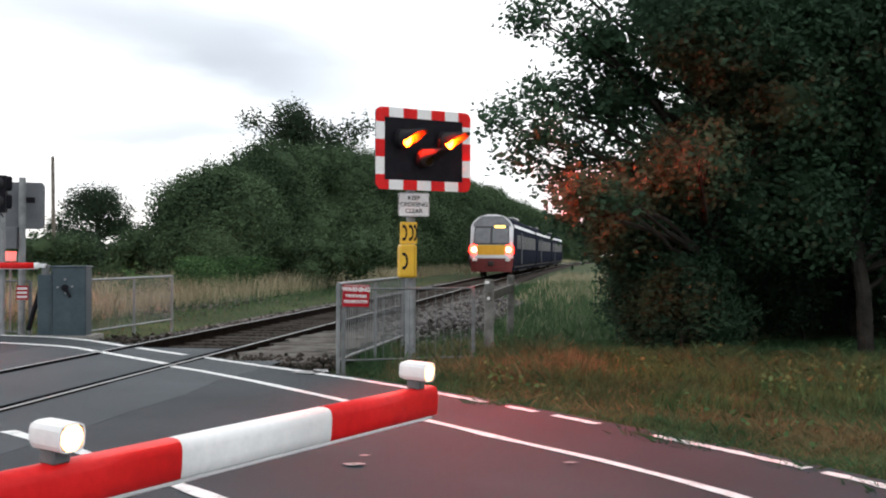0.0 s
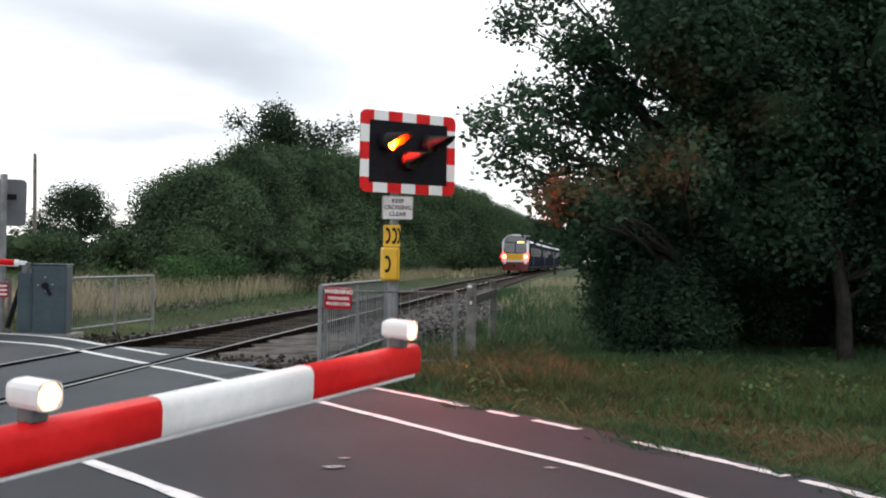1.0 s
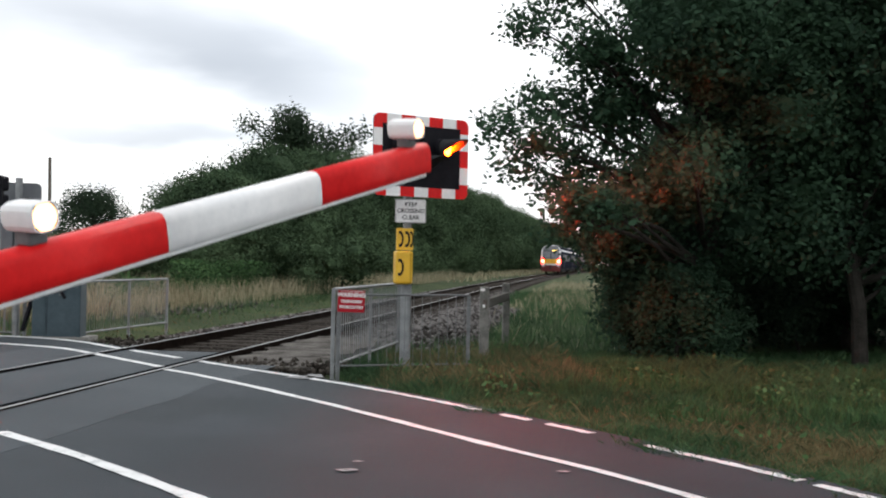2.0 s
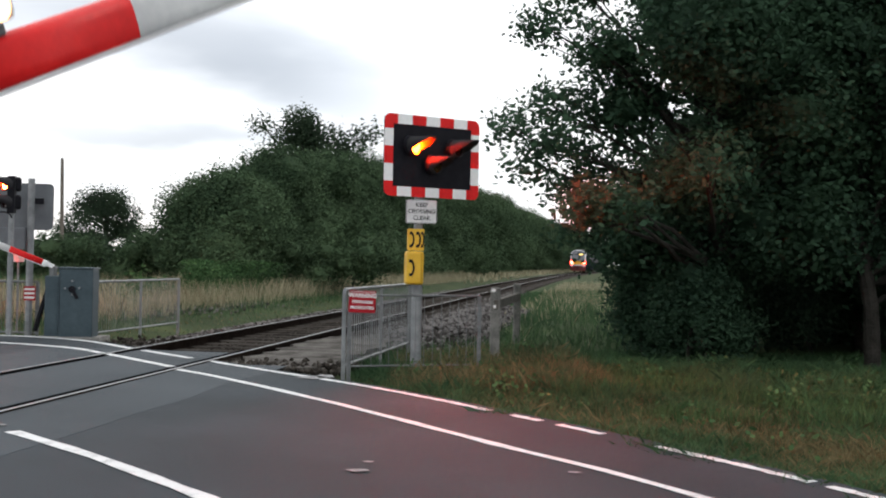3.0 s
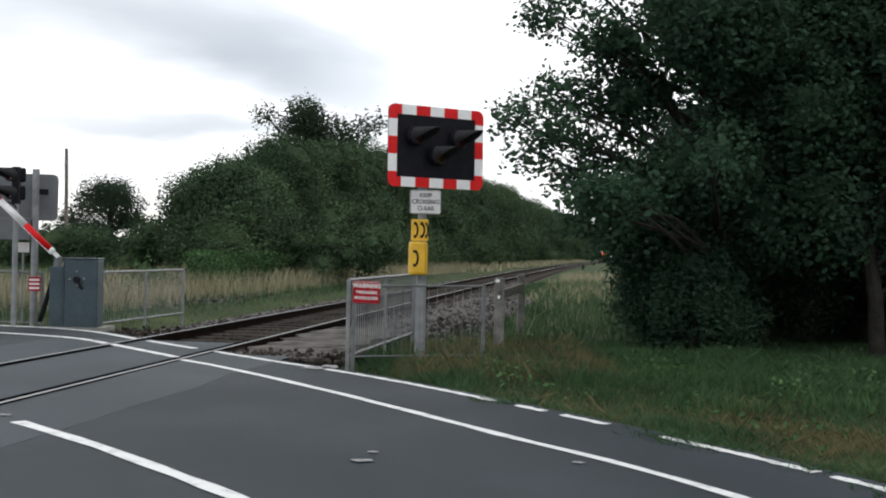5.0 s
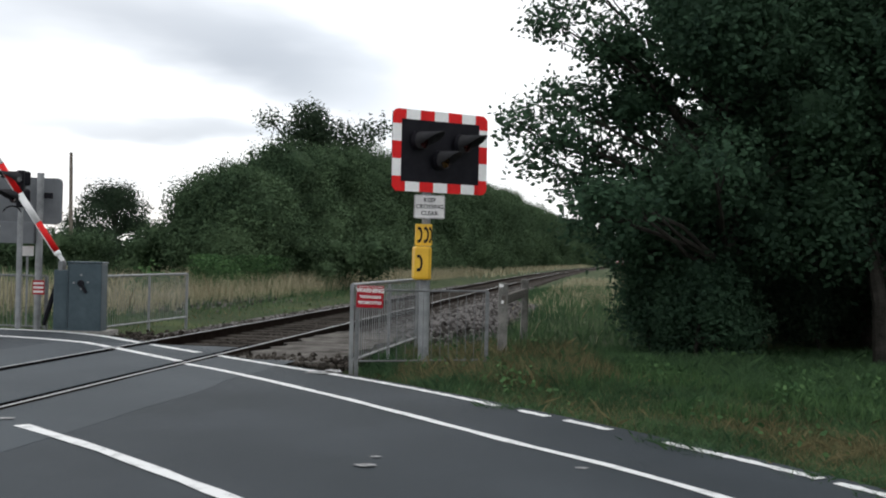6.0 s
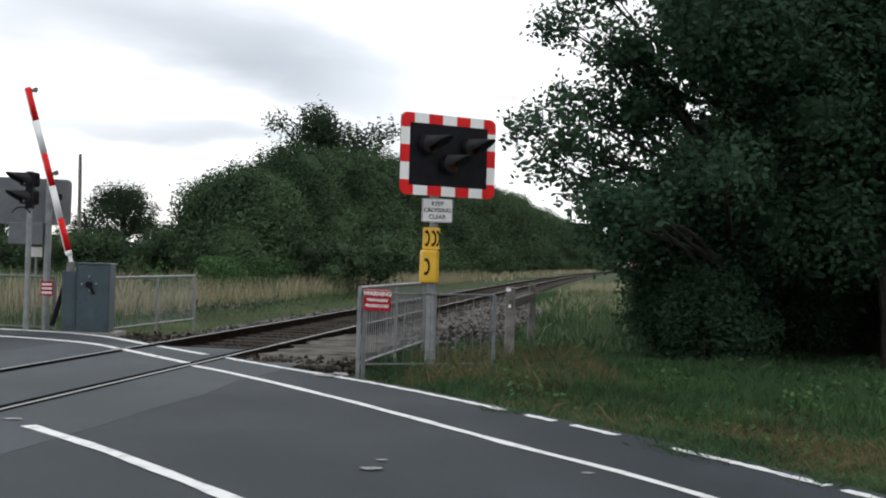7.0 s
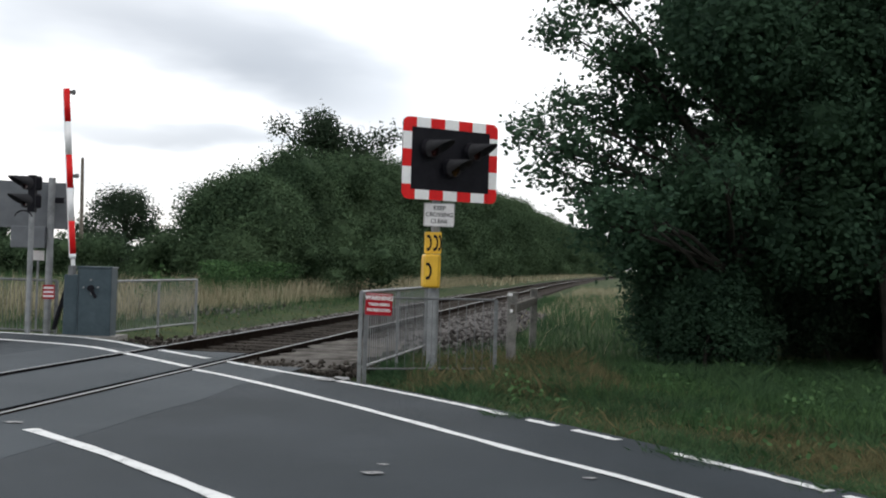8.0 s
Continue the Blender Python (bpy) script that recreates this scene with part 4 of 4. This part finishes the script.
def build_barriers():
    # the near barrier; its machine stands beside the camera
    az, tilt = 31.1, -2.5
    a = empty("crossing_barrier", pose(-1.9616, 0.6462, 0.834, 0, 0, 90 - az) @ pose(0, 0, 0, -tilt), "red and white level crossing barrier with white lamps", "barrier")
    b, discs = boom(a, 3.875, 0.665, 6, 0.106, (0.10, 1.71), BOOMLIT, pose(0, 0, 0), LENS)
    for d in discs:
        d.matrix_basis = d.matrix_basis @ pose(0, 0, 0, 0, 0, 180)
    BOOMS["near"] = b
    part("machine", B((0.42, 0.5, 1.0), (-0.12, 0.3, -0.44), bevel=0.02), CABINET, a, "grey barrier machine cabinet")
    part("pivot", RD((0, -0.05, 0), (0, 0.2, 0), 0.06), GALVDARK, a)
    # the far barrier
    c = empty("crossing_barrier", pose(-6.27, 18.15, 1.16, 0, 0, 180 + 22), "far level crossing barrier with a blue-grey cabinet", "barrier")
    b, discs = boom(c, 3.0, 0.56, 6, 0.10, (0.06, 1.48), BOOMRED, pose(0, 0, 0), LENS)
    BOOMS["far"], BOOMS["far_discs"] = b, [(d, d.matrix_basis.copy()) for d in discs]
    inv = c.matrix_basis.inverted()

    def put(ob):
        ob.matrix_basis = inv @ ob.matrix_basis
        return ob
    put(part("cabinet", B((0.58, 0.36, 1.20), (-5.87, 18.225, 0.53), bevel=0.025, seg=2), CABINET, c, "blue-grey steel cabinet"))
    put(part("cabinet_lid", B((0.61, 0.39, 0.03), (-5.87, 18.225, 1.142), bevel=0.01), CABINET, c))
    put(part("side_cabinet", B((0.25, 0.5, 1.08), (-6.285, 18.36, 0.47), bevel=0.02), CABINET, c))
    put(part("plinth", B((1.0, 0.6, 0.1), (-5.95, 18.34, -0.06)), CONCRETE, c))
    put(part("door_seam", B((0.006, 0.006, 1.02), (-6.13, 18.043, 0.55)), BLACK, c))
    lock = put(part("crank_boss", RD((-5.92, 18.0, 0.79), (-5.92, 18.06, 0.79), 0.055, n=12), BLACK, c))
    for x, z in ((-6.04, 0.80), (-5.80, 0.81), (-5.92, 0.93), (-5.91, 0.70)):
        put(part("bolt", RD((x, 18.015, z), (x, 18.05, z), 0.018, n=8), GALV, c))
    put(part("crank_handle", box(bmesh.new(), (0.05, 0.03, 0.2), (-5.87, 17.99, 0.72), pose(0, 0, 0, 0, -30), bevel=0.008), BLACK, c))
    put(part("pivot_bracket", B((0.09, 0.16, 0.5), (-6.30, 18.2, 0.92), bevel=0.01), GALVDARK, c))
    put(part("counterweight_arm", box(bmesh.new(), (0.06, 0.10, 0.75), (-6.52, 18.3, 0.42), pose(0, 0, 0, 0, 16), bevel=0.01), BLACK, c))


# ---- the signals on the far side, seen from behind ----
def build_far_signals():
    s = empty("crossing_signal", pose(-6.90, 18.75, -0.07), "crossing signal seen from behind, grey board on a steel post", "signal")
    part("post", RD((0, 0, -0.3), (0, 0, 2.75), 0.06, n=12), GALV, s)
    m = pose(-0.40, 0.12, 2.27, 0, 0, 180 + 14)
    chequered_board(s, m, 1.42, 0.82)
    part("relay_box", B((0.60, 0.16, 0.38), (-0.36, -0.02, 1.70), bevel=0.012), BOARDBACK, s, "grey relay box")
    part("board_clamp", B((0.22, 0.05, 0.10), (0.09, 0.04, 2.36), turn=pose(0, 0, 0, 0, 0, 14)), BLACK, s)
    for side, x in (("left", 0.36), ("right", -0.27)):
        mm = m @ pose(x, -0.02, 0.13)
        part("lamp_housing", RD((0, -0.06, 0), (0, 0, 0), 0.12, n=20), BLACK, s).matrix_basis = mm
        cowl("lamp_hood", 0.115, 0.32, s, mm @ pose(0, -0.06, 0))
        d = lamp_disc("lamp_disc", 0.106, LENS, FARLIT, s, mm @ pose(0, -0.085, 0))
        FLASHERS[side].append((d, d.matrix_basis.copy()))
    w = part("trespass_plate", plate(bmesh.new(), 0.2, 0.24, 0.008, 0.01), PLATERED, s, "small red plate with white bars")
    w.matrix_basis = pose(0.21, -0.55, 0.77)
    for z in (0.07, 0.0, -0.07):
        part("bar", B((0.17, 0.003, 0.035), (0, -0.006, z)), SIGNWHITE, w)
    part("plate_arm", B((0.03, 0.55, 0.03), (0.10, -0.29, 0.77), turn=pose(0, 0, 0, 0, 0, 20)), GALVDARK, s)
    # the second post with two lamps, turned to fit the camera's view of their glow
    q = empty("side_signal", pose(-6.93, 17.95, -0.07), "pair of black hooded signal lamps on a slim grey post", "signal")
    part("post", RD((0, 0, -0.3), (0, 0, 2.4), 0.045, n=12), GALV, q)
    part("mounting", B((0.12, 0.12, 0.62), (0.0, 0, 2.42), bevel=0.01), BLACK, q)
    for side, z in (("left", 2.60), ("right", 2.30)):
        mm = pose(-0.06, 0, z, 0, 0, -36)
        part("lamp_housing", B((0.2, 0.2, 0.24), (0, 0.1, 0), bevel=0.03), BLACK, q).matrix_basis = mm
        cowl("lamp_hood", 0.115, 0.36, q, mm @ pose(0, -0.02, 0))
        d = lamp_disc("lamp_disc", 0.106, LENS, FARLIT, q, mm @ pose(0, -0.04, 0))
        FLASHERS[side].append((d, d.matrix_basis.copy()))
    bm = bmesh.new()
    prev = None
    for i in range(9):
        a = radians(20 + 140 * i / 8)
        p = (-0.12 + 0.16 * math.cos(a), -0.05, 1.98 + 0.15 * math.sin(a))
        if prev:
            rod(bm, prev, p, 0.012, n=6)
        prev = p
    part("conduit", bm, BLACK, q)
    n = empty("notice", pose(-7.42, 19.6, -0.07), "small white notice on a thin steel post", "sign")
    part("post", RD((0, 0, -0.3), (0, 0, 1.3), 0.022, n=8), GALV, n)
    part("plate", B((0.24, 0.012, 0.18), (0.0, -0.03, 1.38)), SIGNWHITE, n)
    t = empty("telegraph_pole", pose(-20.3, 60, 0), "tall weathered wooden telegraph pole", "pole")
    part("shaft", RD((0, 0, -0.5), (-0.12, 0, 6.7), 0.13, 0.085, n=12), POLEWOOD, t)
    part("cap", RD((-0.12, 0, 6.69), (-0.12, 0, 6.76), 0.10, 0.05, n=12), GALVDARK, t)


# ---- the train ----
BODY = mat("dark_blue_body_paint", (0.016, 0.018, 0.028), (0.028, 0.031, 0.044), 1.5, 0.6, 0.0, spec=0.0)
SILVER = mat("pale_silver_paint", (0.55, 0.56, 0.58), (0.70, 0.71, 0.73), 2, 0.4)
ROOF = mat("grey_roof", (0.22, 0.225, 0.235), (0.32, 0.325, 0.335), 2, 0.6)
GLASS = mat("dark_window_glass", (0.012, 0.014, 0.017), (0.022, 0.025, 0.03), 3, 0.06)
SIDEGLASS = mat("dark_side_window_glass", (0.010, 0.011, 0.014), (0.018, 0.020, 0.024), 3, 0.4, spec=0.03)
CABGLASS = mat("cab_window_glass", (0.10, 0.105, 0.12), (0.15, 0.155, 0.17), 3, 0.08)
ENDYELLOW = mat("warning_yellow", (0.72, 0.36, 0.02), (0.85, 0.45, 0.03), 3, 0.4)
UNDER = mat("underframe_grime", (0.018, 0.016, 0.015), (0.04, 0.036, 0.033), 4, 0.85, 0.3)
SKIRT = mat("red_lit_skirt", (0.10, 0.012, 0.012), (0.16, 0.02, 0.018), 4, 0.55)
DOORPAINT = mat("dark_door_paint", (0.030, 0.032, 0.042), (0.045, 0.048, 0.060), 3, 0.6, spec=0.02)
TAILHALO = glow("tail_lamp_halo", (1.0, 0.012, 0.006), 30.0)
CARS = []
CAR_LEN = 22.9


def section(z):
    """Half width of the body at height z."""
    pts = [(0.4, 1.15), (0.8, 1.33), (1.3, 1.40), (2.4, 1.38), (2.85, 1.30)]
    if z > 2.85:
        return 1.30 * math.sqrt(max(0.0, 1 - ((z - 2.85) / 0.95) ** 2.1))
    for (z0, w0), (z1, w1) in zip(pts, pts[1:]):
        if z <= z1:
            return w0 + (w1 - w0) * max(0, (z - z0) / (z1 - z0))
    return 0.0


def nose(x, z):
    """How far back the end's surface lies at (x, z)."""
    return 0.38 * (x / 1.4) ** 4 + (0.0 if z < 1.9 else 0.62 * ((z - 1.9) / 1.9) ** 1.3) + 0.05 * max(0, 1.0 - z)


def patch(name, pts, material, parent, label="", off=0.012, n=6):
    """A panel on the train's end between four corners (x, z), following its curve."""
    vs, fs = [], []
    (ax, az), (bx, bz), (cx, cz), (dx, dz) = pts
    for i in range(n + 1):
        for j in range(n + 1):
            u, v = i / n, j / n
            x = (ax * (1 - u) + bx * u) * (1 - v) + (dx * (1 - u) + cx * u) * v
            z = (az * (1 - u) + bz * u) * (1 - v) + (dz * (1 - u) + cz * u) * v
            vs.append((x, nose(x, z) - off, z))
    m = len(vs)
    vs += [(x, y + off + 0.01, z) for x, y, z in vs]
    k = n + 1
    for i in range(n):
        for j in range(n):
            q = (i * k + j, (i + 1) * k + j, (i + 1) * k + j + 1, i * k + j + 1)
            fs += [q, tuple(m + t for t in q[::-1])]
    for i in range(n):
        for e in ((i * k, (i + 1) * k), (i * k + n, (i + 1) * k + n), (i, i + 1), (n * k + i, n * k + i + 1)):
            fs.append((e[0], e[1], m + e[1], m + e[0]))
    return raw(name, vs, fs, material, parent, label)


def crest(name, z0, z1, margin, material, parent, label, off):
    """A panel across the upper end, as wide as the roof's curve less a margin."""
    vs, fs, nu, nv = [], [], 10, 8
    for j in range(nv + 1):
        z = z0 + (z1 - z0) * j / nv
        w = max(0.02, section(z) - margin)
        for i in range(nu + 1):
            x = w * (2 * i / nu - 1)
            vs.append((x, nose(x, z) - off, z))
    k = nu + 1
    fs = [(j * k + i, j * k + i + 1, (j + 1) * k + i + 1, (j + 1) * k + i) for j in range(nv) for i in range(nu)]
    ob = raw(name, vs, fs, material, parent, label)
    thick = ob.modifiers.new("thickness", "SOLIDIFY")
    thick.thickness, thick.offset = 0.02, -1.0
    return ob


def build_car(end):
    c = empty("train_car", pose(0, 0, 0), "dark blue and silver train car" + (", yellow end, lit red lamps" if end else " coupled in the train"), "train", "cars of the train")
    zs = [0.4, 0.8, 1.3, 1.9, 2.4, 2.85, 3.1, 3.3, 3.45, 3.58, 3.68, 3.75, 3.785, 3.8]
    ring = [(section(z), z) for z in zs] + [(-section(z), z) for z in zs[-2::-1]]
    ys = [None, 1.5, CAR_LEN - 0.25]
    vs, fs, n = [], [], len(ring)
    for y in ys:
        vs += [(x, (nose(x, z) if end else 0.2) if y is None else y, z) for x, z in ring]
    for r in range(2):
        fs += [(r * n + i, r * n + i + 1, (r + 1) * n + i + 1, (r + 1) * n + i) for i in range(n - 1)]
        fs.append((r * n + n - 1, r * n, (r + 1) * n, (r + 1) * n + n - 1))
    # the end closed by strips from side to side
    half = len(zs)
    for i in range(half - 1):
        a, b = i, n - 1 - i
        a2, b2 = i + 1, n - 2 - i
        if a2 == b2:
            fs.append((b, a, a2))
        else:
            fs.append((b, a, a2, b2))
    fs.append(tuple(2 * n + i for i in range(n)))
    body = raw("body", vs, fs, BODY, c, "dark blue body shell")
    for sx in (-1, 1):
        # pale cantrail and lower stripe, windows and doors along the side
        for y0, y1, z, h, material, nm in ((1.4, CAR_LEN - 0.3, 3.08, 0.20, SILVER, "cantrail"), (1.4, CAR_LEN - 0.3, 0.62, 0.10, UNDER, "sill")):
            w = section(z)
            slope = math.degrees(math.atan2(section(z - h / 2) - section(z + h / 2), h))
            part(nm, box(bmesh.new(), (0.03, y1 - y0, h), (sx * (w + 0.004), (y0 + y1) / 2, z), pose(0, 0, 0, 0, -sx * slope)), material, c)
        y = 2.6
        while y < CAR_LEN - 2:
            if abs(y - 6.6) < 0.8 or abs(y - 16.2) < 0.8:
                d = part("door", B((0.03, 1.35, 2.0), (sx * 1.40, y, 1.75), bevel=0.01), DOORPAINT, c, "dark sliding door")
                for k in (-0.33, 0.33):
                    part("door_window", B((0.012, 0.42, 0.95), (sx * 1.418, y + k, 2.1)), SIDEGLASS, d)
            else:
                part("window", B((0.02, 1.3, 0.85), (sx * 1.392, y, 2.15), bevel=0.006), SIDEGLASS, c)
            y += 1.6
    for y in (3.4, CAR_LEN - 3.4):
        bg = part("bogie", B((2.2, 2.6, 0.35), (0, y, 0.52), bevel=0.03), UNDER, c)
        for dy in (-0.95, 0.95):
            for sx in (-1, 1):
                part("wheel", RD((sx * 0.74, y + dy, 0.43), (sx * 0.88, y + dy, 0.43), 0.42, n=20), RAIL, bg)
    part("underframe", B((2.2, 8, 0.5), (0, CAR_LEN / 2, 0.52), bevel=0.05), UNDER, c)
    part("roof_pod", B((1.3, 4.5, 0.16), (0, CAR_LEN / 2, 3.82), bevel=0.05), ROOF, c)
    part("gangway", B((1.3, 0.5, 2.1), (0, CAR_LEN - 0.05, 1.9), bevel=0.05), UNDER, c)
    if end:
        patch("end_surround", [(-1.28, 0.95), (1.28, 0.95), (1.28, 3.05), (-1.28, 3.05)], SILVER, c, "pale silver end surround", 0.006, 10)
        crest("end_surround", 3.05, 3.77, 0.015, SILVER, c, "pale silver end surround", 0.006)
        patch("windscreen", [(-1.08, 1.95), (1.08, 1.95), (1.02, 3.05), (-1.02, 3.05)], GLASS, c, "dark cab windscreen", 0.016, 8)
        crest("visor", 3.05, 3.66, 0.13, CABGLASS, c, "smoked panel over the windscreen", 0.018)
        patch("cab_pane", [(-1.02, 2.05), (-0.06, 2.05), (-0.06, 2.95), (-0.96, 2.95)], CABGLASS, c, "", 0.024)
        patch("cab_pane", [(0.06, 2.05), (1.02, 2.05), (0.96, 2.95), (0.06, 2.95)], CABGLASS, c, "", 0.024)
        patch("destination_display", [(0.18, 2.95), (0.82, 2.95), (0.80, 3.10), (0.18, 3.10)], DISPLAY, c, "lit amber destination display", 0.03)
        patch("warning_panel", [(-0.80, 1.35), (0.80, 1.35), (0.86, 1.93), (-0.86, 1.93)], ENDYELLOW, c, "yellow warning panel", 0.018)
        patch("bumper", [(-1.3, 1.16), (1.3, 1.16), (1.3, 1.30), (-1.3, 1.30)], SILVER, c, "", 0.05, 8)
        # The tail lamps' red light is painted into the skirt's colour.
        patch("skirt", [(-1.2, 0.35), (1.2, 0.35), (1.3, 1.14), (-1.3, 1.14)], SKIRT, c, "skirt below the buffer beam, red lamp light in its colour", 0.02, 8)
        for sx in (-1, 1):
            part("buffer_foot", B((0.28, 0.12, 0.18), (sx * 0.98, 0.02, 1.06), bevel=0.02), SILVER, c)
            yy = nose(sx * 1.02, 1.66)
            # An added glowing ring imitates the red halo round each tail lamp.
            cl = part("halo_ring", RD((sx * 1.02, yy + 0.03, 1.66), (sx * 1.02, yy - 0.035, 1.66), 0.31, n=18), TAILHALO, c, "red glow ring, stands in for halo round tail lamp")
            part("tail_lamp", RD((sx * 1.02, yy - 0.033, 1.66), (sx * 1.02, yy - 0.055, 1.66), 0.17, n=18), TAIL, cl, "lit red tail lamp")
        part("coupler", B((0.3, 0.4, 0.28), (0, -0.12, 0.85), bevel=0.04), UNDER, c)
    CARS.append(c)


def build_stones():
    """Loose ballast on the shoulders and rough stone at the road's end."""
    rng = np.random.default_rng(21)
    ico = bmesh.new()
    bmesh.ops.create_icosphere(ico, subdivisions=1, radius=1.0)
    base = np.array([v.co[:] for v in ico.verts])
    tri = [tuple(v.index for v in f.verts) for f in ico.faces]
    ico.free()
    vs, fs = [], []

    def stone(x, y, z, r):
        k = base * (r * rng.uniform(0.6, 1.2, 3)) * rng.uniform(0.75, 1.2, (len(base), 1))
        a = rng.uniform(0, 6.28)
        c, s_ = math.cos(a), math.sin(a)
        k = np.stack([k[:, 0] * c - k[:, 1] * s_, k[:, 0] * s_ + k[:, 1] * c, k[:, 2]], 1) + (x, y, z)
        o = len(vs)
        vs.extend(k.tolist())
        fs.extend([(p + o, q + o, t + o) for p, q, t in tri])
    for _ in range(3200):
        p, _h = track(5.4 + rng.random() ** 2 * 36, rng.uniform(-0.72, 0.72))
        stone(p.x, p.y, -0.155, rng.uniform(0.02, 0.04))
    tagged(raw("ballast_stones", vs, fs, RUBBLE), "grimy brown ballast stones between the rails", "stones", kind="stuff")
    vs, fs = [], []
    for _ in range(6000):
        s = 5.4 + rng.random() ** 2 * 42
        o = rng.choice([rng.uniform(0.95, 2.6), rng.uniform(-2.4, -0.95)])
        p, _h = track(s, o)
        stone(p.x, p.y, -0.155 if abs(o) < 1.9 else -0.16 - (abs(o) - 1.9) * 0.12, rng.uniform(0.025, 0.05))
    # a berm of clean stone along the shoulder
    for _ in range(5200):
        s, o = rng.uniform(8.5, 25), rng.uniform(1.7, 3.9)
        p, _h = track(s, o)
        stone(p.x, p.y, -0.17 + 0.30 * math.sin(math.pi * min(1, max(0, (o - 1.6) / 2.4))) * min(1, (s - 8.3) / 2, (25.4 - s) / 3), rng.uniform(0.03, 0.06))
    ob = raw("ballast_stones", vs, fs, STONE)
    tagged(ob, "loose grey ballast stones along the track", "stones", kind="stuff")
    vs, fs = [], []
    for _ in range(260):
        p, _h = track(rng.normal(4.1, 0.35), rng.uniform(0.95, 2.7))
        stone(p.x, p.y, rng.uniform(-0.09, -0.03), rng.uniform(0.02, 0.055))
    for _ in range(200):
        p, _h = track(rng.normal(7.6, 0.5), rng.uniform(-3.4, -0.95))
        stone(p.x, p.y, rng.uniform(-0.13, -0.06), rng.uniform(0.02, 0.055))
    tagged(raw("rubble", vs, fs, RUBBLE), "dark broken rubble along the ragged road end", "rubble", kind="stuff")
    vs, fs = [], []
    for _ in range(700):
        p, _h = track(rng.normal(18.5, 2.2), rng.normal(-5.2, 0.6))
        stone(p.x, p.y, ground_z(p.x, p.y) + 0.06 * rng.random(), rng.uniform(0.025, 0.06))
    vs2, fs2 = [], []
    for i in range(26):
        for j in range(9):
            s, o = 8.3 + 17.2 * i / 25, 1.5 + 2.6 * j / 8
            p, _h = track(s, o)
            vs2.append((p.x, p.y, -0.30 + 0.40 * math.sin(math.pi * j / 8) * min(1, i / 3, (25 - i) / 4)))
    fs2 = [(i * 9 + j, i * 9 + j + 1, i * 9 + j + 10, i * 9 + j + 9) for i in range(25) for j in range(8)]
    tagged(raw("ballast_berm", vs2, fs2, BALLAST), "low berm of grey ballast along the shoulder", "ballast", kind="structure")
    tagged(raw("gravel_heap", vs, fs, STONE), "low heap of pale gravel beyond the track", "gravel", kind="stuff")


def motions():
    """Everything that moves: the lamp discs, flipped to imitate flashing, the two booms and the train."""
    # The lamps only switch on and off; an added disc flips to show that.
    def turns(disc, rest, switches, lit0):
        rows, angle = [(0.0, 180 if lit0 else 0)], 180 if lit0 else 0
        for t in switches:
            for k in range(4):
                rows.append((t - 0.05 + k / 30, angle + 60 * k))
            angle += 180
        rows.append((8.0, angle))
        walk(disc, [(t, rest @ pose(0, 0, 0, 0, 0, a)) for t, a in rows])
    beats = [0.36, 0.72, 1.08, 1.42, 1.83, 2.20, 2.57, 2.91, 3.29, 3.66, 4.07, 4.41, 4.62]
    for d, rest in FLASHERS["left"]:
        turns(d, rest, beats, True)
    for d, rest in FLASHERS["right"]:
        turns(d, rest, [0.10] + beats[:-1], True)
    near = [(0, 0), (0.6, 0.1), (0.8, 0.7), (1.0, 2.47), (1.25, 5.0), (1.5, 8.2), (1.7, 10.5), (2.25, 16.4), (2.8, 23.0), (3.0, 25.9), (3.5, 31.5), (4.5, 41.5), (6.0, 58), (7.0, 70), (8.0, 80)]
    walk(BOOMS["near"], [(t, pose(0, 0, 0, 0, -a, 0)) for t, a in near])
    far = [(0, 0), (0.7, 0.1), (1.0, 2), (1.5, 7.5), (2.5, 17), (3.5, 27.5), (4.0, 33), (4.5, 39), (5.0, 45), (5.8, 54), (6.0, 57.5), (6.5, 66), (7.0, 75), (7.5, 84), (7.7, 85.8), (8.0, 86)]
    walk(BOOMS["far"], [(t, pose(0, 0, 0, 0, -a, 0)) for t, a in far])
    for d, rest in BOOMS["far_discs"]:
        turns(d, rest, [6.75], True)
    for k, c in enumerate(CARS):
        rows = []
        for i in range(33):
            t = i * 0.25
            s = 53.4 + 38.0 * t + k * (CAR_LEN + 0.3)
            p, h = track(s)
            q, _ = track(s + CAR_LEN)
            rows.append((t, pose(p.x, p.y, 0.015, 0, 0, math.degrees(math.atan2(-(q.x - p.x), q.y - p.y)))))
        walk(c, rows)


build_signal()
build_fences()
build_barriers()
build_far_signals()
for k_ in range(3):
    build_car(k_ == 0)
build_roadside_trees()
build_far_plants()
build_grass()
build_stones()
build_sleepers()
motions()
